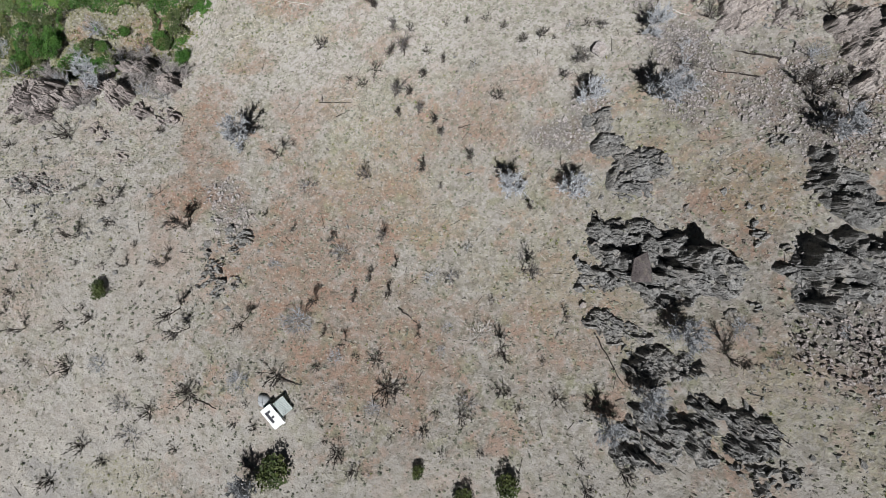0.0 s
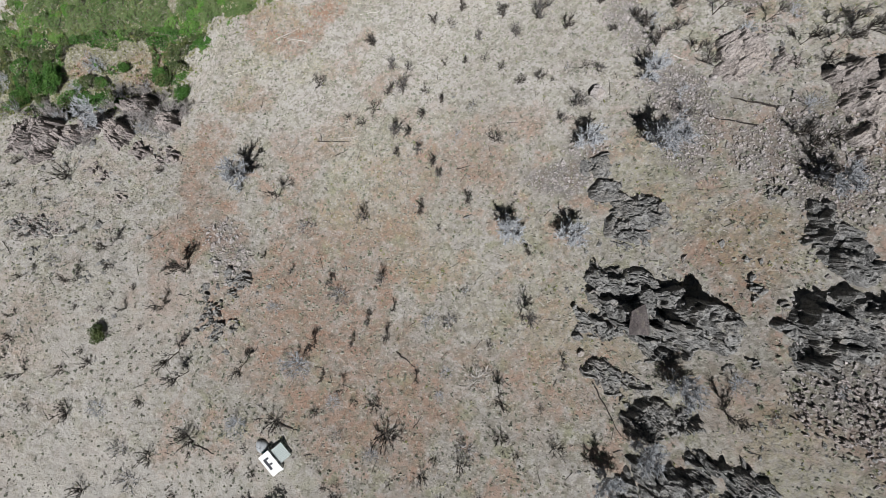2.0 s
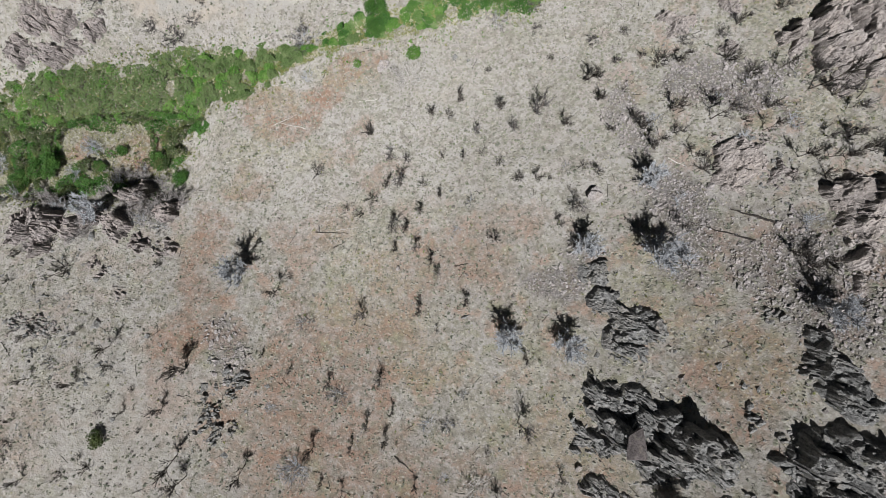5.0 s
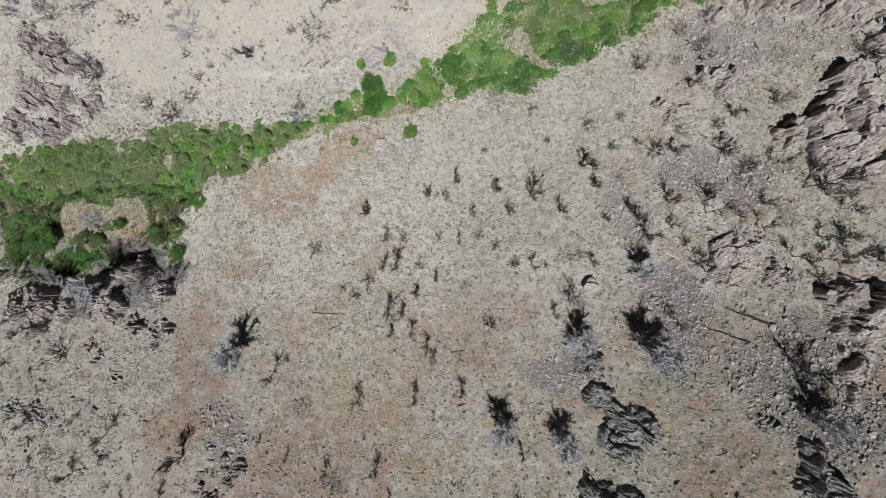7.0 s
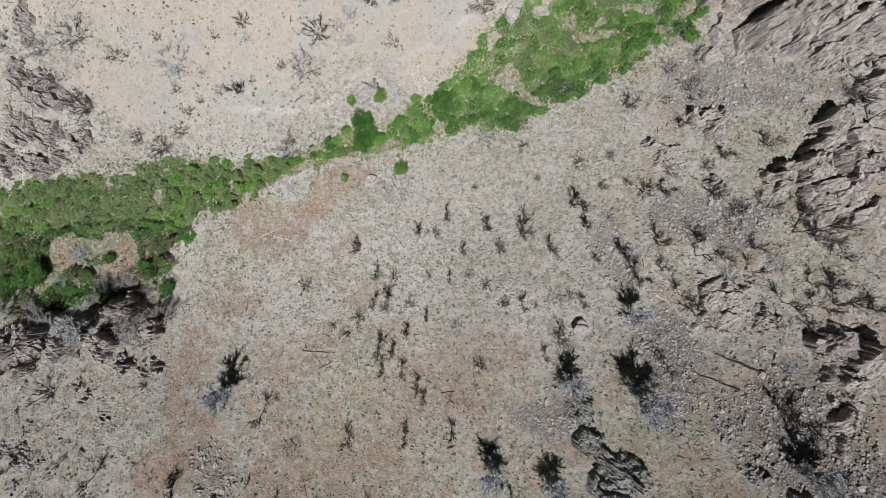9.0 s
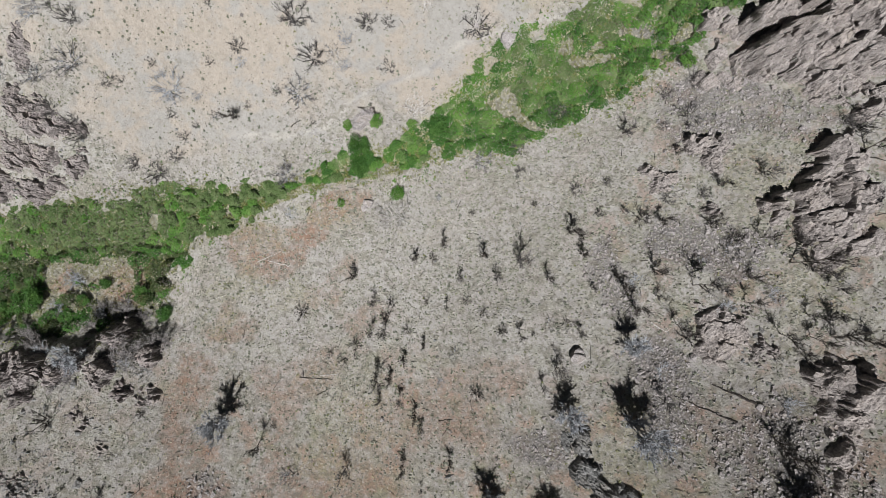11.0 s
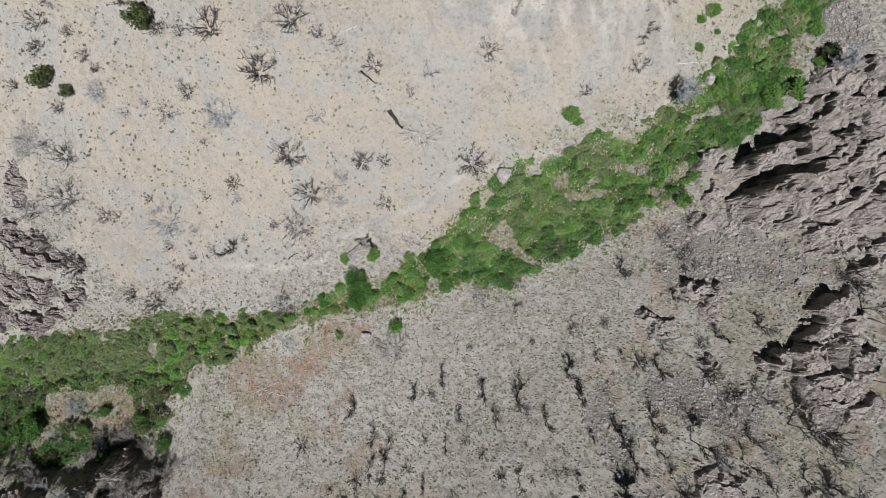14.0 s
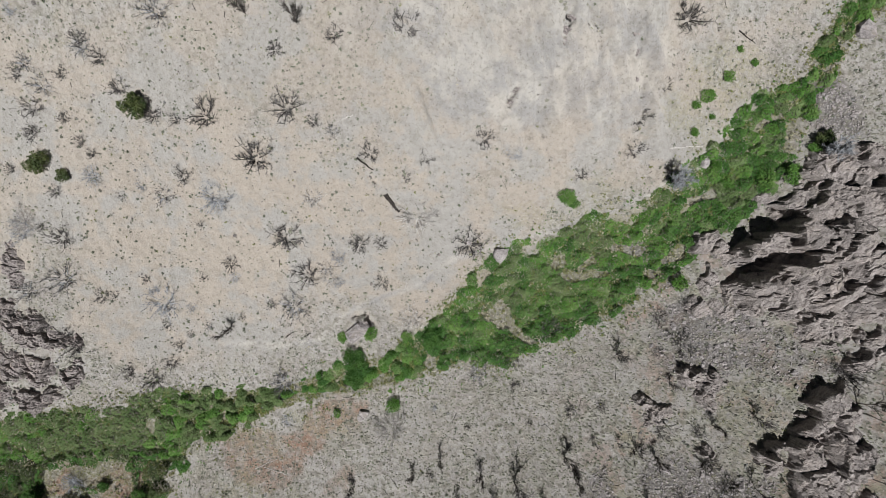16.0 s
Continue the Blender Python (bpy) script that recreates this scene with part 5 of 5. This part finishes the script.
def mounds(name, label, category, material, spots_xy, size, seed):
    """Low humps of matted grass and soil, joined."""
    rng = np.random.default_rng(seed)
    x, y = spots_xy
    n, k = len(x), 7
    s = size * rng.lognormal(0, 0.22, n)
    ang = np.arange(k) * math.tau / k
    reach = s[:, None] * rng.uniform(0.65, 1.25, (n, k))
    ring = np.stack([x[:, None] + np.cos(ang) * reach, y[:, None] + np.sin(ang) * reach * 0.85], -1)
    low = land(ring[..., 0], ring[..., 1]) + relief(ring[..., 0], ring[..., 1]) - 0.06
    tip = land(x, y) + relief(x, y) + s * rng.uniform(0.8, 1.4, n)
    v = np.concatenate([np.concatenate([ring, low[..., None]], -1), np.stack([x + rng.normal(0, 0.15, n) * s, y + rng.normal(0, 0.15, n) * s, tip], -1)[:, None]], 1)
    tri = np.array([(q, (q + 1) % k, k) for q in range(k)])
    return tagged(new(name, mesh_of(name, v.reshape(-1, 3), (tri[None] + (k + 1) * np.arange(n)[:, None, None]).reshape(-1, 3), material)), label, category, kind="stuff")


def grey_bank(x, y):
    """The smooth grey bank south of the creek."""
    return step(y + (fractal(x, y, 12, 97) - 0.5) * 16, 36, 50) * step(low_edge(x) - y, -1, 1) * step(x, -45, -8)


mounds("matted_mounds", "low matted grey grass humps on the bank", "grass humps", MOUND,
       scatter(90000, 391, lambda x, y: (0.12 + 0.5 * grey_bank(x, y) + 0.3 * step(fractal(x, y, 8, 393), 0.45, 0.62)) * (1 - 0.75 * spots(x, y, PALE, 53, 0.4))), 0.28, 395)


def stones(name, label, spots_xy, size, seed, material=None, lift=0.02):
    """Loose angular stones, joined."""
    rng = np.random.default_rng(seed)
    x, y = spots_xy
    n = len(x)
    base = np.array([(1, 0, 0), (0, 1, 0), (-1, 0, 0), (0, -1, 0), (0, 0, 1), (0, 0, -1)], float)
    tri = np.array([(0, 1, 4), (1, 2, 4), (2, 3, 4), (3, 0, 4), (1, 0, 5), (2, 1, 5), (3, 2, 5), (0, 3, 5)])
    s = size * rng.lognormal(0, 0.5, (n, 1, 1))
    v = base[None] * rng.uniform(0.6, 1.25, (n, 6, 1)) * np.array([1, 0.75, 0.6]) + rng.normal(0, 0.15, (n, 6, 3))
    ang = rng.uniform(0, math.tau, n)
    c, k = np.cos(ang)[:, None], np.sin(ang)[:, None]
    v = np.stack([v[..., 0] * c - v[..., 1] * k, v[..., 0] * k + v[..., 1] * c, v[..., 2]], -1) * s
    z = land(x, y) + relief(x, y)
    v = v + np.stack([x, y, z + lift], -1)[:, None]
    return tagged(new(name, mesh_of(name, v.reshape(-1, 3), (tri[None] + 6 * np.arange(n)[:, None, None]).reshape(-1, 3), material or STONE)), label, "stones", kind="stuff")


stones("loose_stones", "loose angular grey stones strewn on the slope", scatter(40000, 321, lambda x, y: 0.22 + 0.88 * spots(x, y, SCREE, 61)), 0.15, 325)

stones("scree", "pale pinkish grey scree of angular stones", scatter(240000, 323, lambda x, y: 0.95 * spots(x, y, SCREE, 61)), 0.22, 327, GRAVEL, 0.2)
ROCKY = [(-80, 13, 14, 9, 1.0), (-72, 4, 14, 10, 0.7), (-72, 26, 14, 8, 0.8), (-44, -5, 9, 9, 0.9), (-42, 8, 6, 8, 0.8), (-84, 30, 12, 8, 0.7), (30, -14, 9, 8, 0.7), (36, -22, 12, 10, 0.7), (52, -16, 9, 10, 1.0), (46, -30, 12, 9, 0.8), (52, 10, 10, 12, 0.4),
         (60, 24, 8, 10, 0.7), (58, 44, 9, 6, 0.9), (66, 58, 9, 10, 0.7), (-84, 82, 12, 12, 0.9), (60, 88, 14, 8, 0.7), (80, 122, 10, 12, 0.9), (50, 72, 9, 6, 0.6), (32, 4, 10, 12, 0.6)]
stones("dark_stones", "small dark jagged stones half sunk in the soil", scatter(16000, 351, lambda x, y: 0.015 + 0.9 * spots(x, y, ROCKY, 63, 0.8)), 0.3, 355, LAVA)

# ---- fallen wood and single boulders ----
SLAB_AT = (31.3, -2.8)
# the first two are no trunks: black shapes standing in for shade in hollows
LOGS_AND_HOLE_SHADE = [(-5.4, 116.8, -2.8, 113.4, 0.5), (-10.7, 124.1, -7.6, 121.7, 0.25), (57.3, 31.8, 51, 34.6, 0.24), (53.6, 29, 44.8, 32.2, 0.17), (-8.4, -11.1, -4.9, -13.7, 0.16), (-5, -24, -3.6, -22, 0.09), (-26.8, 31.5, -19.6, 31.2, 0.14), (25.2, -14.1, 28.6, -21.7, 0.16), (-29.5, -23.5, -25.6, -24.9, 0.18), (-46.1, -27.2, -41.2, -29, 0.16), (3, 24.3, 5.9, 24.8, 0.1), (-85.9, 9.8, -83.4, 7.3, 0.09), (66.4, 147.1, 69.9, 144.9, 0.15), (38.3, -22, 41.4, -24.4, 0.16), (44.8, -24.9, 47, -26.6, 0.16), (35.2, -16.6, 39.2, -14.9, 0.09), (77.8, 75, 82.2, 73, 0.14), (40.3, 26.1, 42.3, 25.2, 0.09), (-29.7, 86.4, -27.4, 87.9, 0.14), (-22.8, 28.1, -19.8, 29.4, 0.1), (-95.7, 58.8, -91, 55.3, 0.2), (-98.4, 50.9, -91.6, 54.7, 0.2)]
PALE_LOGS = [(-77.9, 10.6, -71.5, 11.4, 0.09), (-48.7, 47.6, -43.9, 49.1, 0.09), (41.4, -23.2, 45.1, -23.2, 0.14), (-40.3, 65.4, -33.9, 65.9, 0.09), (-38.2, 56.3, -32.6, 58.6, 0.09), (52.1, 124.6, 59.8, 124.8, 0.14), (-22.3, 31.9, -17.4, 32.4, 0.1), (-18.2, 60.8, -13, 61.2, 0.1), (45, 28.7, 46.7, 26.6, 0.09), (-10.8, 132, -13.7, 131.1, 0.1), (-30.6, 55.3, -36.7, 56.8, 0.1), (-1.8, 98.3, -2.9, 95.8, 0.1), (42.8, 44.7, 45.7, 42.7, 0.14)]
BOULDERS = [(91.5, 146.5, 1.7), (60.3, 121.4, 1), (18.6, 103.9, 1.7), (-12.3, 69.3, 1), (48.8, 38.8, 0.6), (29.7, 37.8, 1.3), (29.8, 38.4, 1), (-13.8, 86.9, 1.9), (-12.2, 88.2, 1.4), (57.2, 31.6, 0.6), (-18.4, 69.2, 0.9), (-13.2, 68.1, 0.8), (11.9, 106.5, 0.5), (23.7, -9.6, 0.6), (-8.6, 23.8, 0.5)]
CAMP = [(-30.15, -29.71), (-28.56, -28.07), (-32.28, -27.54)]


def fallen_log(x0, y0, x1, y1, r, material, label, seed):
    """A tapered, slightly crooked trunk lying on the slope, with broken limb stubs."""
    rng = random.Random(seed)
    n = 7
    path = []
    for k in range(n + 1):
        u = k / n
        x, y = x0 + (x1 - x0) * u + rng.uniform(-0.12, 0.12), y0 + (y1 - y0) * u + rng.uniform(-0.12, 0.12)
        path.append((x, y, float(land(x, y) + relief(np.array(x), np.array(y))) + r * 0.7, r * (1 - 0.6 * u)))
    limbs = [q for q in offshoots(rng, [path], 5, 1.1, r * 0.35, 0.2, 2, 0.4)]
    v, f = tubes([path], 6)
    log = new("fallen_log", mesh_of("fallen_log", v, f, material, True))
    for q in limbs:
        v, f = tubes([q], 4)
        part("limb", mesh_of("limb", v, f, material, True), log)
    tagged(log, label, "log", "fallen logs")


for _i, _q in enumerate(LOGS_AND_HOLE_SHADE):
    fallen_log(*_q, CHAR, "charred fallen trunk with broken limbs lying on the slope", 500 + _i)
for _i, _q in enumerate(PALE_LOGS):
    fallen_log(*_q, ASHEN, "bleached pale fallen trunk lying in dry grass", 560 + _i)


def sticks(name, label, material, count, seed):
    """Thin broken branches strewn on the slope, joined."""
    rng = random.Random(seed)
    xs, ys = scatter(count, seed, lambda x, y: 0.75 - 0.65 * spots(x, y, PALE, 53, 0.4))
    paths = []
    for x, y in zip(xs, ys):
        ang, long, r = rng.uniform(0, math.tau), rng.uniform(0.5, 1.6) * rng.choice((1, 1, 1.7)), rng.uniform(0.03, 0.07)
        pts = [(x + math.cos(ang) * long * q, y + math.sin(ang) * long * q + rng.uniform(-0.06, 0.06)) for q in (-0.5, 0, 0.5)]
        px, py = np.array([p[0] for p in pts]), np.array([p[1] for p in pts])
        zs = land(px, py) + relief(px, py) + 0.1
        paths.append([(p[0], p[1], float(z), r * (1.2 - 0.3 * k)) for k, (p, z) in enumerate(zip(pts, zs))])
    v, f = tubes(paths, 3)
    tagged(new(name, mesh_of(name, v, f, material)), label, "fallen sticks", kind="stuff")


sticks("charred_sticks", "thin charred sticks scattered over the soil", CHAR, 1500, 611)
sticks("pale_sticks", "thin bleached sticks scattered over the soil", ASHEN, 900, 613)


def boulder(x, y, r, material, label, seed):
    rng = random.Random(seed)
    me = chipped(seed, material, 26)
    ob = new("boulder", me)
    ob.matrix_basis = Matrix.LocRotScale((x, y, float(land(x, y)) + 0.25 * r), Euler((rng.uniform(-0.3, 0.3), rng.uniform(-0.3, 0.3), rng.uniform(0, 6))), (r * 2.2, r * 1.9, r * 2.0))
    tagged(ob, label, "boulder", "boulders")


for _i, (_x, _y, _r) in enumerate(BOULDERS):
    boulder(_x, _y, _r, GRAVEL, "single pale angular boulder resting on the soil", 600 + _i)


def surface(x, y):
    """The height of whatever stands highest at a place."""
    hit = scene.ray_cast(bpy.context.evaluated_depsgraph_get(), (x, y, 90), (0, 0, -1))
    return hit[1].z


def slab(x, y, long, wide, turn, tilt):
    """A smooth dark plate of rock leaning on the outcrop."""
    bpy.context.view_layer.update()
    z = max(surface(x + dx, y + dy) for dx in (-0.8, 0, 0.8) for dy in (-1.2, 0, 1.2))
    me = chipped(7, SLAB, 22)
    ob = new("rock_slab", me)
    ob.matrix_basis = pose(x, y, z - 0.25, tilt, 0, turn) @ Matrix.Diagonal((wide * 1.2, long * 1.1, 1.1, 1))
    tagged(ob, "smooth dark plum rock slab lying on the lava outcrop", "rock slab")


SLAB = rock_material("dark_slab", (0.11, 0.095, 0.095), (0.16, 0.14, 0.138), (0.14, 0.125, 0.122), 70, 0.0)
slab(*SLAB_AT, 5.2, 2.8, -10, -14)


# ---- the camp ----
def box_part(name, size, at, material, parent, label="", bevel=0.03):
    bm = bmesh.new()
    bmesh.ops.create_cube(bm, size=1)
    for v in bm.verts:
        v.co = Vector((v.co.x * size[0], v.co.y * size[1], v.co.z * size[2])) + Vector(at)
    if bevel:
        bmesh.ops.bevel(bm, geom=bm.edges[:], offset=min(bevel, 0.3 * min(size)), segments=2, affect="EDGES")
    me = bpy.data.meshes.new(name)
    bm.to_mesh(me)
    bm.free()
    me.materials.append(material)
    return part(name, me, parent, label)


WHITE = plain_material("white_enamel", (0.84, 0.85, 0.86), (0.74, 0.74, 0.73), 0.35)
DARK_GLASS = plain_material("dark_panel", (0.02, 0.022, 0.035), (0.035, 0.035, 0.05), 0.25)
TIN = plain_material("pale_sheeting", (0.68, 0.75, 0.74), (0.8, 0.85, 0.84), 0.35, 0.0)
GREY_CLOTH = plain_material("grey_tent_cloth", (0.34, 0.36, 0.38), (0.46, 0.48, 0.5), 0.8)
TEAL = plain_material("teal_cloth", (0.06, 0.22, 0.22), (0.12, 0.32, 0.31), 0.7)
RUBBER = plain_material("black_rubber", (0.018, 0.018, 0.018), (0.035, 0.034, 0.033), 0.85)
CAMP_TURN = -50.5


def stand(name, at, label, category):
    ob = new(name)
    ob.matrix_basis = pose(at[0], at[1], float(land(*at)) + 0.1, 0, 0, CAMP_TURN)
    return tagged(ob, label, category)


def wheel(at, parent):
    bm = bmesh.new()
    bmesh.ops.create_cone(bm, cap_ends=True, segments=20, radius1=0.33, radius2=0.33, depth=0.2, matrix=Matrix.Translation(at) @ Matrix.Rotation(radians(90), 4, "X"))
    bmesh.ops.bevel(bm, geom=[e for e in bm.edges if e.calc_length() < 0.15], offset=0.04, segments=2, affect="EDGES")
    me = bpy.data.meshes.new("wheel")
    bm.to_mesh(me)
    bm.free()
    me.materials.append(RUBBER)
    return part("wheel", me, parent, "black rubber tyre")


def camp():
    van = stand("camper_trailer", CAMP[0], "small white camper trailer with a dark roof panel", "trailer")
    box_part("body", (4.1, 2.1, 1.25), (0, 0, 1.0), WHITE, van, bevel=0.12)
    box_part("roof", (4.2, 2.18, 0.07), (0, 0, 1.66), WHITE, van)
    bar = box_part("roof_panel", (2.3, 0.5, 0.06), (-0.15, -0.42, 1.735), DARK_GLASS, van, "dark glossy roof panel")
    for x in (-1.05, 0.1):
        box_part("roof_vent", (0.42, 0.5, 0.09), (x, 0.12, 1.74), DARK_GLASS, bar, "dark roof vent")
    box_part("drawbar", (0.9, 0.75, 0.1), (2.45, 0.35, 0.5), WHITE, van)
    for y in (-0.95, 0.95):
        wheel((0.1, y, 0.33), van)
    box_part("door", (0.62, 0.04, 1.05), (0.9, 1.065, 1.02), TIN, van)
    box_part("side_window", (0.9, 0.04, 0.4), (-0.6, 1.065, 1.25), DARK_GLASS, van)

    shade = stand("awning", CAMP[1], "pale sheet awning on thin posts beside the trailer", "awning")
    bm = bmesh.new()
    n = 26
    for k in range(n + 1):
        y = -1.22 + 2.44 * k / n
        for x in (-1.45, 1.45):
            bm.verts.new((x, y, 1.28 - 0.11 * (y + 1.22) + 0.022 * math.cos(k * math.pi)))
    bm.verts.ensure_lookup_table()
    for k in range(n):
        bm.faces.new([bm.verts[2 * k + q] for q in (0, 1, 3, 2)])
    bmesh.ops.solidify(bm, geom=bm.faces[:], thickness=0.02)
    me = bpy.data.meshes.new("sheet")
    bm.to_mesh(me)
    bm.free()
    me.materials.append(TIN)
    part("sheet", me, shade, "pale ribbed sheet")
    for x in (-1.35, 1.35):
        box_part("post", (0.06, 0.06, 1.1), (x, 1.14, 0.5), TIN, shade)
    box_part("edge_rail", (2.94, 0.07, 0.09), (0, 1.2, 1.03), RUBBER, shade)

    tent = stand("dome_tent", CAMP[2], "small grey dome tent with a teal entrance beside the trailer", "tent")
    bm = bmesh.new()
    rings, segs = 8, 24
    for i in range(rings + 1):
        a = i / rings * math.pi / 2
        for k in range(segs):
            b = math.tau * k / segs
            pinch = 1 + 0.05 * math.cos(4 * b)
            bm.verts.new((1.4 * math.cos(a) * math.cos(b) * pinch, 1.1 * math.cos(a) * math.sin(b) * pinch, 1.2 * math.sin(a) - 0.05))
    bm.verts.ensure_lookup_table()
    for i in range(rings):
        for k in range(segs):
            bm.faces.new([bm.verts[i * segs + k], bm.verts[i * segs + (k + 1) % segs], bm.verts[(i + 1) * segs + (k + 1) % segs], bm.verts[(i + 1) * segs + k]])
    bmesh.ops.remove_doubles(bm, verts=bm.verts[:], dist=0.004)
    for face in bm.faces:
        face.smooth = True
    me = bpy.data.meshes.new("canopy")
    bm.to_mesh(me)
    bm.free()
    me.materials.append(GREY_CLOTH)
    part("canopy", me, tent)
    bm = bmesh.new()
    for i in range(7):
        for k in range(7):
            a, b = radians(12 + 50 * i / 6), radians(-38 + 76 * k / 6)
            bm.verts.new((1.48 * math.cos(a) * math.cos(b), 1.16 * math.cos(a) * math.sin(b), 1.25 * math.sin(a) - 0.03))
    bm.verts.ensure_lookup_table()
    for i in range(6):
        for k in range(6):
            bm.faces.new([bm.verts[i * 7 + k], bm.verts[i * 7 + k + 1], bm.verts[(i + 1) * 7 + k + 1], bm.verts[(i + 1) * 7 + k]])
    bmesh.ops.solidify(bm, geom=bm.faces[:], thickness=0.02)
    me = bpy.data.meshes.new("entrance")
    bm.to_mesh(me)
    bm.free()
    me.materials.append(TEAL)
    part("entrance", me, tent, "teal entrance flap")
    for k in range(2):
        arc = [(1.05 * math.cos(q) * (1 if k else -1), 0.82 * math.cos(q), 1.22 * math.sin(q), 0.018) for q in (i * math.pi / 14 for i in range(15))]
        v, f = tubes([arc], 5)
        part("pole", mesh_of("pole", v, f, RUBBER), tent, "black bent pole")


camp()
